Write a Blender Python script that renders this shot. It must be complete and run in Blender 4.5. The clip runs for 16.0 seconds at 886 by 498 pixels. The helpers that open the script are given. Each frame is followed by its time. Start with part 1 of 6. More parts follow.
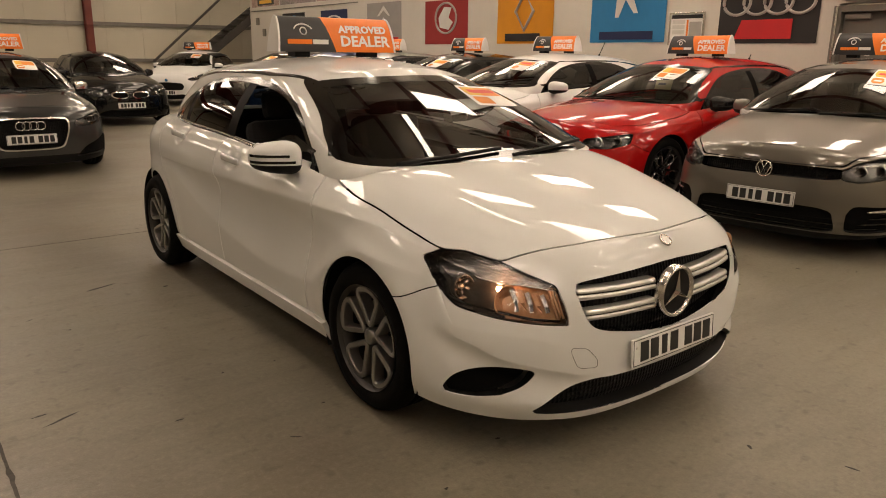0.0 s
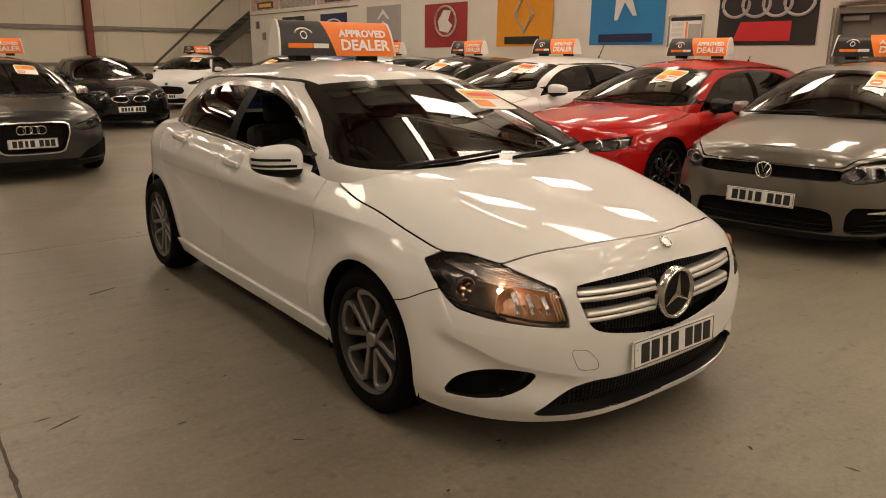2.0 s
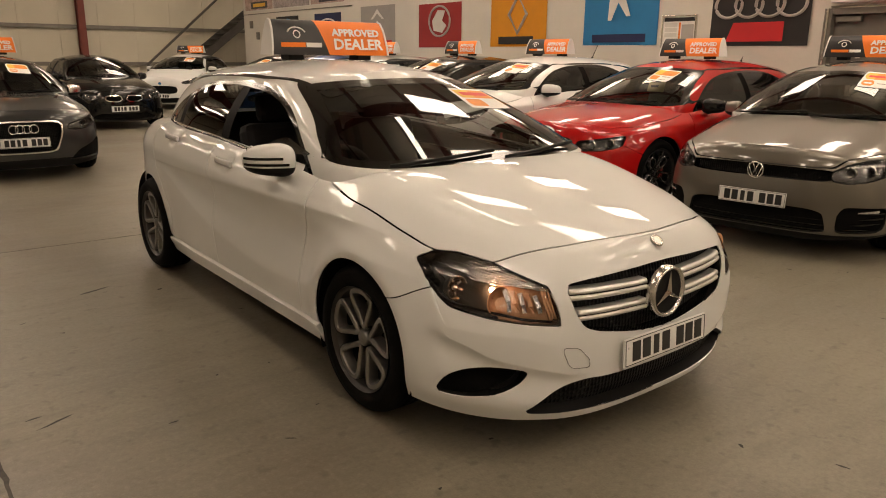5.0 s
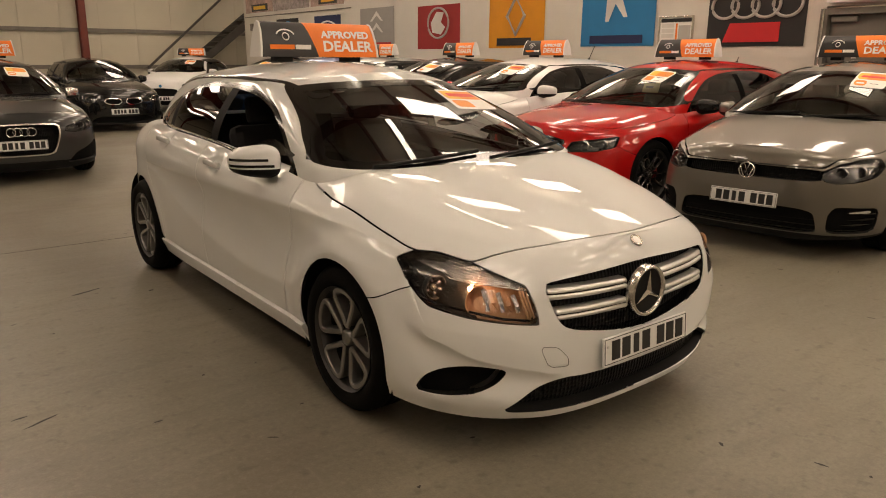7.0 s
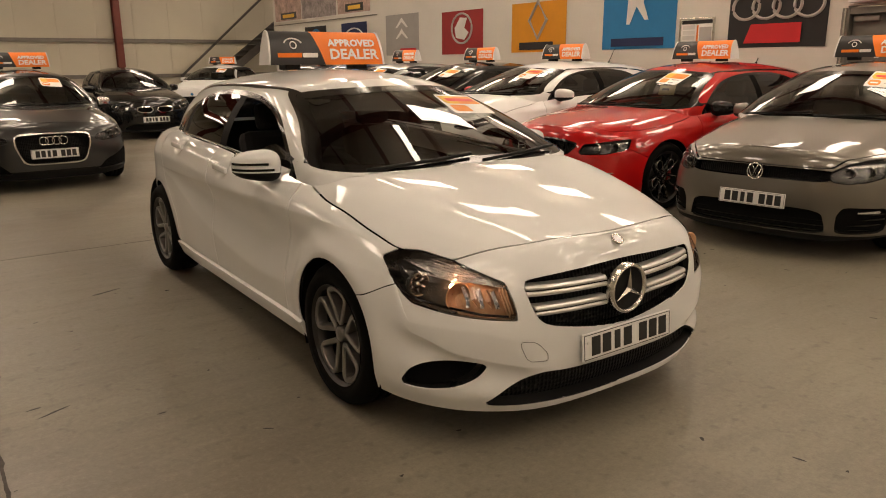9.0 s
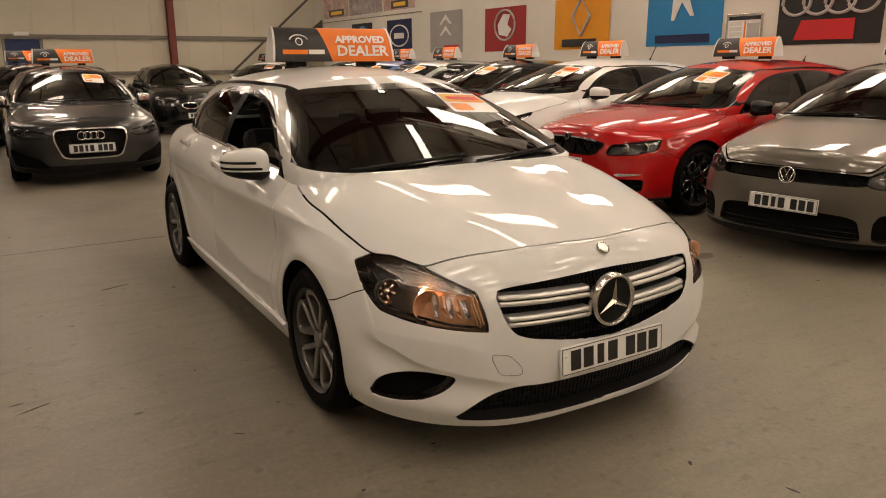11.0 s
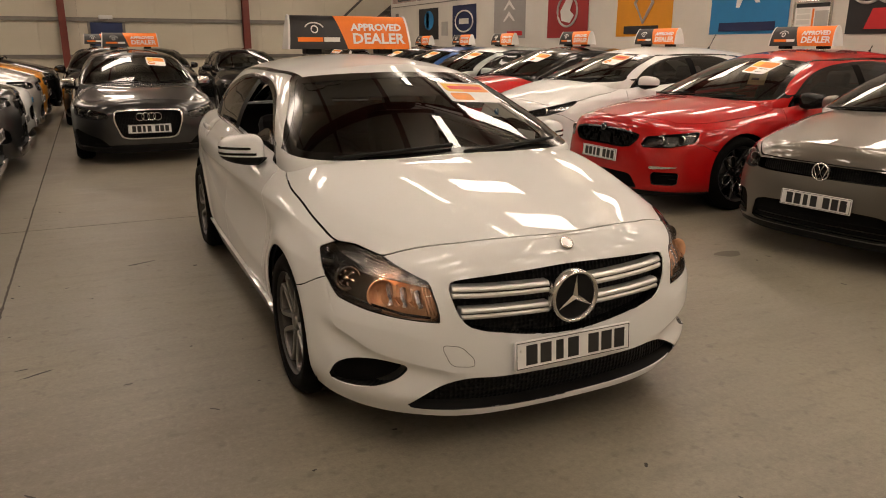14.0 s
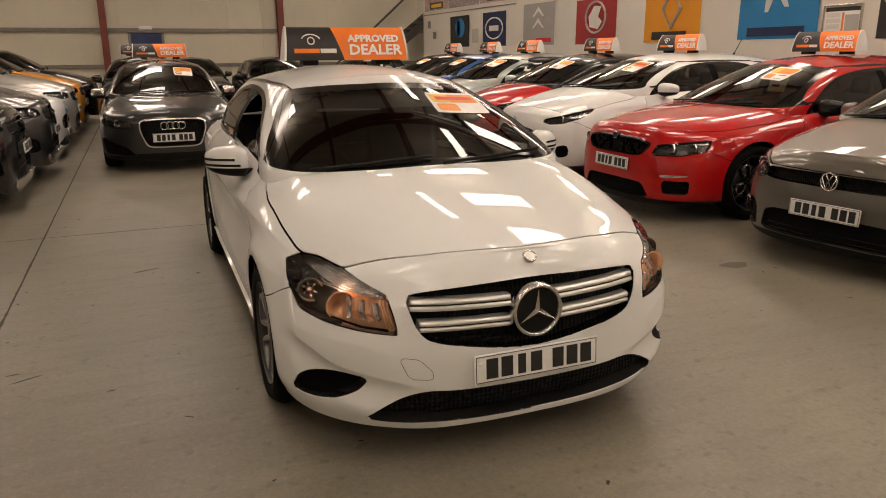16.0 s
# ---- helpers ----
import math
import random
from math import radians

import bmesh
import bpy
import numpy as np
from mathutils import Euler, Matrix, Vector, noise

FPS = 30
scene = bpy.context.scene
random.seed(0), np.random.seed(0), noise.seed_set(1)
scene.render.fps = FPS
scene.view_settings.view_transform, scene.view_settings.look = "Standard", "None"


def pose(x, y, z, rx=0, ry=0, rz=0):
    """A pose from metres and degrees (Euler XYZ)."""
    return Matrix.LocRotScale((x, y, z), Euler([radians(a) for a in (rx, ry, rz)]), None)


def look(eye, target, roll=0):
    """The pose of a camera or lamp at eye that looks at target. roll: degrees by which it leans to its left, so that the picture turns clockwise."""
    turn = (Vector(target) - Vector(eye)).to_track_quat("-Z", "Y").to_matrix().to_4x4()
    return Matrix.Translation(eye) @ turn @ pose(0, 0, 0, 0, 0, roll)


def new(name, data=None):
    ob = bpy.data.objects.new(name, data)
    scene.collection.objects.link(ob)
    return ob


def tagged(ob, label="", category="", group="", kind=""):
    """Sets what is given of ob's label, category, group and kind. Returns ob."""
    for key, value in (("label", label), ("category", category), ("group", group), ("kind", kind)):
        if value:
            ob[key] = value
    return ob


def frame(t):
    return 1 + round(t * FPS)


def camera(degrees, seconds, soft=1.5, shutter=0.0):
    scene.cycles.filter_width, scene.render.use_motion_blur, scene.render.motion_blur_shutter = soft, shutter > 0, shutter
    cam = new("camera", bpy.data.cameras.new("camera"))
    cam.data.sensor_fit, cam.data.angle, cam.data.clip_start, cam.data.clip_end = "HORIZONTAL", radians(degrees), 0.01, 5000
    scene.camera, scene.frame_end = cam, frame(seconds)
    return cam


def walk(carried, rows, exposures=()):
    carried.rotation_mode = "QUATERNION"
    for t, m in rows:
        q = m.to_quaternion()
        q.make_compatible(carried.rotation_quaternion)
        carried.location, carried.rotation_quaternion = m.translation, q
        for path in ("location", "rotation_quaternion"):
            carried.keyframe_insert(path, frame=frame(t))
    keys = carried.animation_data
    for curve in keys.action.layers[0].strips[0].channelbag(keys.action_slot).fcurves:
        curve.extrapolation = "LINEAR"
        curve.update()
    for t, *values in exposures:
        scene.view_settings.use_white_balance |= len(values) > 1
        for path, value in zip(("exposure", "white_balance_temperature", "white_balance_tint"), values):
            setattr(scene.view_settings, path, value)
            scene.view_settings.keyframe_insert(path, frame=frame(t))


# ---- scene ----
cam = camera(62.4, 16.0, soft=1.0)
PATH = [
    (0, (-2.351, -1.556, 1.455), (-1.166, -0.03, 0.939), 0.6),
    (0.5, (-2.353, -1.563, 1.456), (-1.172, -0.031, 0.948), 0.6),
    (1, (-2.36, -1.556, 1.454), (-1.18, -0.023, 0.947), 0.6),
    (1.5, (-2.356, -1.556, 1.455), (-1.174, -0.025, 0.946), 0.5),
    (2, (-2.36, -1.562, 1.458), (-1.174, -0.034, 0.949), 0.4),
    (2.5, (-2.355, -1.569, 1.459), (-1.167, -0.042, 0.953), 0.4),
    (3, (-2.355, -1.567, 1.457), (-1.164, -0.041, 0.958), 0.3),
    (3.5, (-2.359, -1.567, 1.457), (-1.164, -0.045, 0.954), 0.4),
    (4, (-2.359, -1.566, 1.454), (-1.163, -0.046, 0.945), 0.5),
    (6.5, (-2.328, -1.62, 1.454), (-1.128, -0.103, 0.947), 0.5),
    (7, (-2.3, -1.643, 1.453), (-1.109, -0.118, 0.949), 0.3),
    (7.5, (-2.303, -1.663, 1.452), (-1.122, -0.132, 0.943), 0.1),
    (8, (-2.307, -1.726, 1.453), (-1.14, -0.182, 0.95), -0.3),
    (10.5, (-1.964, -1.912, 1.466), (-0.932, -0.271, 0.972), -0.3),
    (11, (-1.899, -1.898, 1.456), (-0.897, -0.24, 0.958), -0.4),
    (11.5, (-1.806, -1.847, 1.463), (-0.831, -0.175, 0.958), -0.1),
    (12, (-1.749, -1.843, 1.472), (-0.792, -0.166, 0.951), 0.5),
    (12.5, (-1.701, -1.89, 1.477), (-0.758, -0.21, 0.942), 0.7),
    (13, (-1.637, -1.973, 1.485), (-0.716, -0.282, 0.945), 0.7),
    (13.5, (-1.581, -2.05, 1.481), (-0.706, -0.334, 0.942), 0.4),
    (14, (-1.543, -2.111, 1.478), (-0.72, -0.368, 0.943), 0.1),
    (14.5, (-1.517, -2.156, 1.475), (-0.733, -0.395, 0.942), -0.2),
    (15, (-1.475, -2.179, 1.469), (-0.704, -0.41, 0.944), -0.3),
    (15.5, (-1.366, -2.199, 1.474), (-0.609, -0.422, 0.954), -0.2),
    (16, (-1.277, -2.22, 1.501), (-0.551, -0.43, 0.982), -0.4),
]
walk(cam, [(t, look(eye, target, roll)) for t, eye, target, roll in PATH],
     [(0, 0.0, 6850, 8), (8, 0.0, 6900, 8), (11.5, -0.03, 6700, 9), (16, -0.04, 6500, 9)])

# ---- world and materials ----
world = bpy.data.worlds.new("hall_world")
scene.world = world
world.use_nodes = True
world.node_tree.nodes["Background"].inputs[0].default_value = (0.30, 0.28, 0.25, 1)
world.node_tree.nodes["Background"].inputs[1].default_value = 0.02


def mat(name, col, rough=0.5, metal=0.0, coat=0.0, vary=0.12, scale=6.0, fine=90.0, bump=0.0, spec=0.5, rvary=0.1, stretch=(1, 1, 1)):
    """A procedural surface: colour and roughness vary at two scales, with a fine relief."""
    m = bpy.data.materials.new(name)
    m.use_nodes = True
    nt = m.node_tree
    n, link = nt.nodes, nt.links.new
    b = n["Principled BSDF"]
    tc, mp = n.new("ShaderNodeTexCoord"), n.new("ShaderNodeMapping")
    link(tc.outputs["Object"], mp.inputs[0])
    mp.inputs["Scale"].default_value = stretch
    big, small = n.new("ShaderNodeTexNoise"), n.new("ShaderNodeTexNoise")
    for tex, s, d in ((big, scale, 5), (small, fine, 3)):
        link(mp.outputs[0], tex.inputs["Vector"])
        tex.inputs["Scale"].default_value, tex.inputs["Detail"].default_value = s, d
    mix = n.new("ShaderNodeMath")
    mix.operation = "MULTIPLY_ADD"
    link(small.outputs[0], mix.inputs[0])
    mix.inputs[1].default_value = 0.35
    link(big.outputs[0], mix.inputs[2])
    ramp = n.new("ShaderNodeMapRange")
    ramp.inputs["From Min"].default_value, ramp.inputs["From Max"].default_value = 0.35, 1.0
    link(mix.outputs[0], ramp.inputs["Value"])
    cm = n.new("ShaderNodeMix")
    cm.data_type = "RGBA"
    link(ramp.outputs[0], cm.inputs["Factor"])
    cm.inputs["A"].default_value = (*[c * (1 - vary) for c in col], 1)
    cm.inputs["B"].default_value = (*[min(1, c * (1 + vary)) for c in col], 1)
    link(cm.outputs["Result"], b.inputs["Base Color"])
    rr = n.new("ShaderNodeMapRange")
    rr.inputs["To Min"].default_value, rr.inputs["To Max"].default_value = max(0.02, rough * (1 - rvary)), min(1, rough * (1 + rvary))
    link(big.outputs[0], rr.inputs["Value"])
    link(rr.outputs[0], b.inputs["Roughness"])
    b.inputs["Metallic"].default_value = metal
    b.inputs["Specular IOR Level"].default_value = spec
    if coat:
        b.inputs["Coat Weight"].default_value, b.inputs["Coat Roughness"].default_value = coat, 0.035
    if bump:
        bp = n.new("ShaderNodeBump")
        bp.inputs["Strength"].default_value, bp.inputs["Distance"].default_value = bump, 0.004
        link(small.outputs[0], bp.inputs["Height"])
        link(bp.outputs[0], b.inputs["Normal"])
    return m


def glow(name, col, strength):
    m = bpy.data.materials.new(name)
    m.use_nodes = True
    b = m.node_tree.nodes["Principled BSDF"]
    b.inputs["Base Color"].default_value = (*[0.8 * c for c in col], 1)
    b.inputs["Emission Color"].default_value, b.inputs["Emission Strength"].default_value = (*col, 1), strength
    return m


def glass(name, tint, rough=0.01, ior=1.65):
    """Thin car glass: a tinted see-through pane with Fresnel gloss."""
    m = bpy.data.materials.new(name)
    m.use_nodes = True
    nt = m.node_tree
    n, link = nt.nodes, nt.links.new
    n.remove(n["Principled BSDF"])
    out = n["Material Output"]
    tr, gl, mx, fr = n.new("ShaderNodeBsdfTransparent"), n.new("ShaderNodeBsdfGlossy"), n.new("ShaderNodeMixShader"), n.new("ShaderNodeFresnel")
    tr.inputs[0].default_value = (*tint, 1)
    gl.inputs["Roughness"].default_value = rough
    fr.inputs["IOR"].default_value = ior
    link(fr.outputs[0], mx.inputs[0])
    link(tr.outputs[0], mx.inputs[1])
    link(gl.outputs[0], mx.inputs[2])
    link(mx.outputs[0], out.inputs["Surface"])
    return m


def paint(name, col, metal=0.0, rough=0.32):
    return mat(name, col, rough, metal, coat=1.0, vary=0.03, scale=1.3, fine=400, rvary=0.05, spec=0.5 if metal else 0.08)


BLACK = mat("black_plastic", (0.008, 0.008, 0.008), 0.55, vary=0.3, bump=0.1, fine=300, spec=0.15)
GLOSSBLACK = mat("gloss_black_plastic", (0.005, 0.005, 0.005), 0.12, vary=0.1, spec=0.4)
PILLAR = mat("pillar_black_film", (0.004, 0.004, 0.004), 0.45, vary=0.2, spec=0.04)
# Near-black for arch liners, and for recess backs whose shade it paints in
VOID = mat("underbody_black", (0.004, 0.004, 0.004), 0.95, vary=0.3, spec=0.1)
RUBBER = mat("tyre_rubber", (0.007, 0.0067, 0.0063), 0.6, vary=0.35, scale=20, bump=0.25, fine=150, spec=0.03)
CHROME = mat("chrome", (0.78, 0.77, 0.75), 0.07, 1.0, vary=0.03)
SATIN = mat("satin_silver", (0.66, 0.65, 0.63), 0.22, 1.0, vary=0.06)
SLAT = mat("satin_grille_slat", (0.70, 0.69, 0.67), 0.36, 0.7, vary=0.06)
ALLOY = mat("alloy_grey", (0.24, 0.232, 0.22), 0.30, 0.75, vary=0.12, scale=15)
ALLOYB = mat("alloy_black", (0.012, 0.012, 0.013), 0.22, 0.2, coat=0.6, vary=0.1)
# Alloy darkened for rim and barrel: shade inside the wheel put into the colour
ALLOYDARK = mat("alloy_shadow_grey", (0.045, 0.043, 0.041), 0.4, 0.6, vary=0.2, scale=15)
STEEL = mat("brake_steel", (0.09, 0.086, 0.08), 0.35, 1.0, vary=0.2, scale=30)
REDCAL = mat("brake_red", (0.35, 0.012, 0.01), 0.35, vary=0.1)
CABIN = mat("cabin_black_cloth", (0.018, 0.017, 0.017), 0.85, vary=0.3, scale=25, bump=0.3)
CABINGREY = mat("cabin_grey_plastic", (0.05, 0.05, 0.052), 0.6, vary=0.15, bump=0.2)
GLASS = glass("tinted_windscreen_glass", (0.42, 0.44, 0.42))
PRIVACY = glass("dark_side_glass", (0.08, 0.085, 0.085))
LENS = glass("clear_lens", (0.93, 0.93, 0.93), 0.015, 1.35)
REFLECTOR = mat("lamp_reflector", (0.72, 0.71, 0.70), 0.12, 0.75, vary=0.5, scale=20, fine=60, bump=0.8, stretch=(2.2, 2.2, 0.5))
LAMPGREY = mat("lamp_housing_grey", (0.06, 0.058, 0.056), 0.2, 0.6, vary=0.6, scale=25, fine=60, bump=0.5)
AMBER = glow("lit_amber_bulb", (1.0, 0.52, 0.26), 140.0)
# Reflector tinted copper: the amber bulb's glow is put into the colour
AMBERTINT = mat("copper_lit_reflector", (0.86, 0.46, 0.27), 0.22, 0.35, vary=0.3, scale=14, fine=30, bump=0.5, stretch=(2.5, 2.5, 0.6))
TAILRED = mat("tail_red", (0.28, 0.01, 0.01), 0.15, coat=1.0)
MESHBLACK = mat("black_honeycomb_mesh", (0.004, 0.004, 0.004), 0.5, vary=0.3, spec=0.15)
_n, _link = MESHBLACK.node_tree.nodes, MESHBLACK.node_tree.links.new
_tc, _vo, _bp = _n.new("ShaderNodeTexCoord"), _n.new("ShaderNodeTexVoronoi"), _n.new("ShaderNodeBump")
_link(_tc.outputs["Object"], _vo.inputs["Vector"])
_vo.inputs["Scale"].default_value, _vo.inputs["Randomness"].default_value = 55, 0.15
_link(_vo.outputs["Distance"], _bp.inputs["Height"])
_bp.inputs["Strength"].default_value, _bp.inputs["Distance"].default_value = 1.0, 0.012
_link(_bp.outputs[0], _n["Principled BSDF"].inputs["Normal"])
PLATEW = mat("number_plate_white", (0.78, 0.78, 0.76), 0.35, vary=0.04, scale=30)
PLATEK = mat("number_plate_black", (0.012, 0.012, 0.012), 0.4, vary=0.1)
WHITEPL = mat("white_plastic", (0.75, 0.74, 0.72), 0.4, vary=0.05)
ORANGE = mat("sign_orange", (0.88, 0.21, 0.018), 0.42, vary=0.05, scale=12)
SIGNBLACK = mat("sign_black", (0.018, 0.017, 0.018), 0.38, vary=0.1)
SIGNWHITE = mat("sign_white_letters", (0.85, 0.83, 0.80), 0.45, vary=0.03)
CARDRED = mat("card_red", (0.70, 0.055, 0.03), 0.5, vary=0.1, scale=30)
CARDYEL = mat("card_yellow", (0.80, 0.48, 0.05), 0.5, vary=0.1, scale=30)
CARDORANGE = mat("card_orange", (0.78, 0.26, 0.03), 0.5, vary=0.1, scale=30)
NOTICE = mat("notice_yellow_paper", (0.78, 0.70, 0.34), 0.6, vary=0.08, scale=30)
CARDWHITE = mat("card_white", (0.80, 0.78, 0.74), 0.55, vary=0.05, scale=30)
PAINT = {
    "white": paint("white_car_paint", (0.71, 0.72, 0.71), rough=0.30),
    "grey": paint("warm_grey_metallic_paint", (0.140, 0.128, 0.108), 0.6, 0.36),
    "darkgrey": paint("dark_grey_metallic_paint", (0.011, 0.0118, 0.0118), 0.2, 0.42),
    "black": paint("black_car_paint", (0.006, 0.006, 0.006)),
    "red": paint("red_car_paint", (0.42, 0.007, 0.008)),
    "blue": paint("blue_car_paint", (0.012, 0.075, 0.26), 0.3),
    "palegreen": paint("pale_silver_green_paint", (0.42, 0.47, 0.45), 0.5),
    "orange": paint("orange_car_paint", (0.62, 0.25, 0.03)),
    "silver": paint("silver_car_paint", (0.45, 0.44, 0.42), 0.7),
}
for key, q in PAINT.items():
    q.node_tree.nodes["Principled BSDF"].inputs["Coat Roughness"].default_value = 0.015
PAINT["white"].node_tree.nodes["Principled BSDF"].inputs["Specular IOR Level"].default_value = 0.0
PAINT["white"].node_tree.nodes["Principled BSDF"].inputs["Coat Weight"].default_value = 0.8

# ---- mesh helpers ----
def obj(name, me, parent=None, material=None, smooth=True, label=""):
    """One mesh object from (verts, faces), under a parent."""
    V, F = me
    data = bpy.data.meshes.new(name)
    used, remap, fs = [], {}, []
    for f in F:
        g = []
        for i in dict.fromkeys(int(k) for k in f):
            if i not in remap:
                remap[i] = len(used)
                used.append(i)
            g.append(remap[i])
        if len(g) > 2:
            fs.append(g)
    data.from_pydata(np.asarray(V, float)[used].tolist(), [], fs)
    data.validate()
    if smooth:
        data.polygons.foreach_set("use_smooth", [True] * len(data.polygons))
    if material:
        data.materials.append(material)
    ob = new(name, data)
    ob.parent = parent
    if label:
        ob["label"] = label
    return ob


def part(name, bm, material, parent, label="", smooth=False):
    """Links a bmesh as one mesh object under a thing or a part."""
    data = bpy.data.meshes.new(name)
    if smooth:
        for f in bm.faces:
            f.smooth = True
    bm.to_mesh(data)
    bm.free()
    data.materials.append(material)
    ob = new(name, data)
    ob.parent = parent
    if label:
        ob["label"] = label
    return ob


def thing(name, m=None, label="", category="", group="", kind=""):
    e = new(name)
    e.empty_display_size = 0.2
    if m is not None:
        e.matrix_basis = m
    return tagged(e, label, category, group, kind)


def box(bm, x0, x1, y0, y1, z0, z1, bevel=0.0, m=None):
    vs = [bm.verts.new((x, y, z)) for x in (x0, x1) for y in (y0, y1) for z in (z0, z1)]
    fs = [bm.faces.new([vs[i] for i in q]) for q in ((0, 1, 3, 2), (4, 6, 7, 5), (0, 4, 5, 1), (2, 3, 7, 6), (0, 2, 6, 4), (1, 5, 7, 3))]
    if bevel:
        es = list({e for f in fs for e in f.edges})
        r = bmesh.ops.bevel(bm, geom=es, offset=bevel, segments=2, affect="EDGES", profile=0.5)
        vs = list({v for v in vs if v.is_valid} | {v for f in r["faces"] for v in f.verts})
    if m is not None:
        bmesh.ops.transform(bm, matrix=m, verts=vs)
    return bm


def boxpart(name, dims, material, parent, bevel=0.0, m=None, label=""):
    return part(name, box(bmesh.new(), *dims, bevel, m), material, parent, label)


def lathe(profile, segs=48, axis="x", close=False):
    """Verts and faces of a profile of (radius, along) turned round an axis."""
    V, F = [], []
    n = len(profile)
    for k in range(segs):
        a = 2 * math.pi * k / segs
        for r, t in profile:
            V.append((t, r * math.cos(a), r * math.sin(a)) if axis == "x" else (r * math.cos(a), r * math.sin(a), t) if axis == "z" else (r * math.sin(a), t, r * math.cos(a)))
    for k in range(segs):
        for i in range(n - (0 if close else 1)):
            F.append((k * n + i, k * n + (i + 1) % n, ((k + 1) % segs) * n + (i + 1) % n, ((k + 1) % segs) * n + i))
    return np.array(V), F


def tube(points, radius, segs=8, closed=False):
    """A tube along points."""
    P = [Vector(p) for p in points]
    V, F = [], []
    n = len(P)
    for i, p in enumerate(P):
        a = P[(i - 1) % n] if closed or i else p
        b = P[(i + 1) % n] if closed or i < n - 1 else p
        d = (b - a).normalized()
        s = d.cross(Vector((0, 0, 1)) if abs(d.z) < 0.95 else Vector((0, 1, 0))).normalized()
        u = s.cross(d)
        for k in range(segs):
            w = 2 * math.pi * k / segs
            V.append(p + radius * (math.cos(w) * s + math.sin(w) * u))
    for i in range(n if closed else n - 1):
        for k in range(segs):
            F.append((i * segs + k, i * segs + (k + 1) % segs, ((i + 1) % n) * segs + (k + 1) % segs, ((i + 1) % n) * segs + k))
    if not closed:
        F += [tuple(range(segs))[::-1], tuple(range((n - 1) * segs, n * segs))]
    return np.array([tuple(v) for v in V]), F


def join(*meshes):
    V, F, o = [], [], 0
    for v, f in meshes:
        V.append(np.asarray(v, float).reshape(-1, 3))
        F += [tuple(int(i) + o for i in q) for q in f]
        o += len(v)
    return np.concatenate(V), F


def shifted(me, off):
    return np.asarray(me[0]) + np.array(off), me[1]


def spl(*kv):
    """A smooth function through pairs x, value, ..., with no overshoot."""
    xs, ys = np.array(kv[0::2], float), np.array(kv[1::2], float)
    h = np.diff(xs)
    d = np.diff(ys) / h
    m = np.r_[d[0], np.zeros(len(xs) - 2), d[-1]]
    for i in range(1, len(xs) - 1):
        if d[i - 1] * d[i] > 0:
            w1, w2 = 2 * h[i] + h[i - 1], h[i] + 2 * h[i - 1]
            m[i] = (w1 + w2) / (w1 / d[i - 1] + w2 / d[i])

    def f(x):
        x = np.clip(np.asarray(x, float), xs[0], xs[-1])
        i = np.clip(np.searchsorted(xs, x) - 1, 0, len(h) - 1)
        t = (x - xs[i]) / h[i]
        return (1 + 2 * t) * (1 - t) ** 2 * ys[i] + t * (1 - t) ** 2 * h[i] * m[i] + t * t * (3 - 2 * t) * ys[i + 1] + t * t * (t - 1) * h[i] * m[i + 1]

    return f


def ease(x, a, b):
    t = np.clip((np.asarray(x, float) - a) / (b - a), 0, 1)
    return t * t * (3 - 2 * t)


def rounded(pts, times=3, cut=0.22):
    """A closed outline with its corners cut round."""
    P = np.array(pts, float)
    for _ in range(times):
        Q = np.roll(P, -1, 0)
        P = np.stack([P + cut * (Q - P), Q - cut * (Q - P)], 1).reshape(-1, 2)
    return P


def outline(pts, times=3, cut=0.22):
    """A field over (a, b): the distance to a rounded closed outline, less than 0 inside."""
    P = rounded(pts, times, cut) if times else np.array(pts, float)
    A, B = P, np.roll(P, -1, 0)

    def f(a, b):
        X = np.stack([a, b], -1)
        best, inside = np.full(len(X), 1e9), np.zeros(len(X), bool)
        for p, q in zip(A, B):
            e, w = q - p, X - p
            t = np.clip((w @ e) / (e @ e + 1e-12), 0, 1)
            best = np.minimum(best, ((w - t[:, None] * e) ** 2).sum(-1))
            if p[1] != q[1]:
                c = ((p[1] <= X[:, 1]) != (q[1] <= X[:, 1])) & (X[:, 0] < p[0] + (X[:, 1] - p[1]) / (q[1] - p[1]) * e[0])
                inside ^= c
        return np.where(inside, -1, 1) * np.sqrt(best)

    return f


def clip(me, f):
    """Cuts a mesh along f = 0: the piece where f < 0, and the rest."""
    V, F = me
    if not len(F):
        return (V, []), (V, [])
    d = f(V)
    d = np.where(np.abs(d) < 1e-6, 1e-6, d)
    neg = (d < 0).tolist()
    ins, out, extra, made = [], [], [], {}
    base = len(V)

    def cut(i, j):
        key = (i, j) if i < j else (j, i)
        if key not in made:
            t = d[i] / (d[i] - d[j])
            made[key] = base + len(extra)
            extra.append(V[i] + t * (V[j] - V[i]))
        return made[key]

    for q in F:
        s = [neg[i] for i in q]
        if all(s):
            ins.append(q)
        elif not any(s):
            out.append(q)
        else:
            a, b = [], []
            for k, i in enumerate(q):
                j = q[(k + 1) % len(q)]
                (a if s[k] else b).append(i)
                if s[k] != s[(k + 1) % len(q)]:
                    c = cut(i, j)
                    a.append(c)
                    b.append(c)
            if len(a) > 2:
                ins.append(tuple(a))
            if len(b) > 2:
                out.append(tuple(b))
    V2 = np.concatenate([V, np.array(extra).reshape(-1, 3)])
    return (V2, ins), (V2, out)


def gapped(me, f, g=0.005):
    """As clip, with a gap g left open between the two."""
    return clip(me, lambda V: f(V) + g / 2)[0], clip(me, lambda V: f(V) - g / 2)[1]


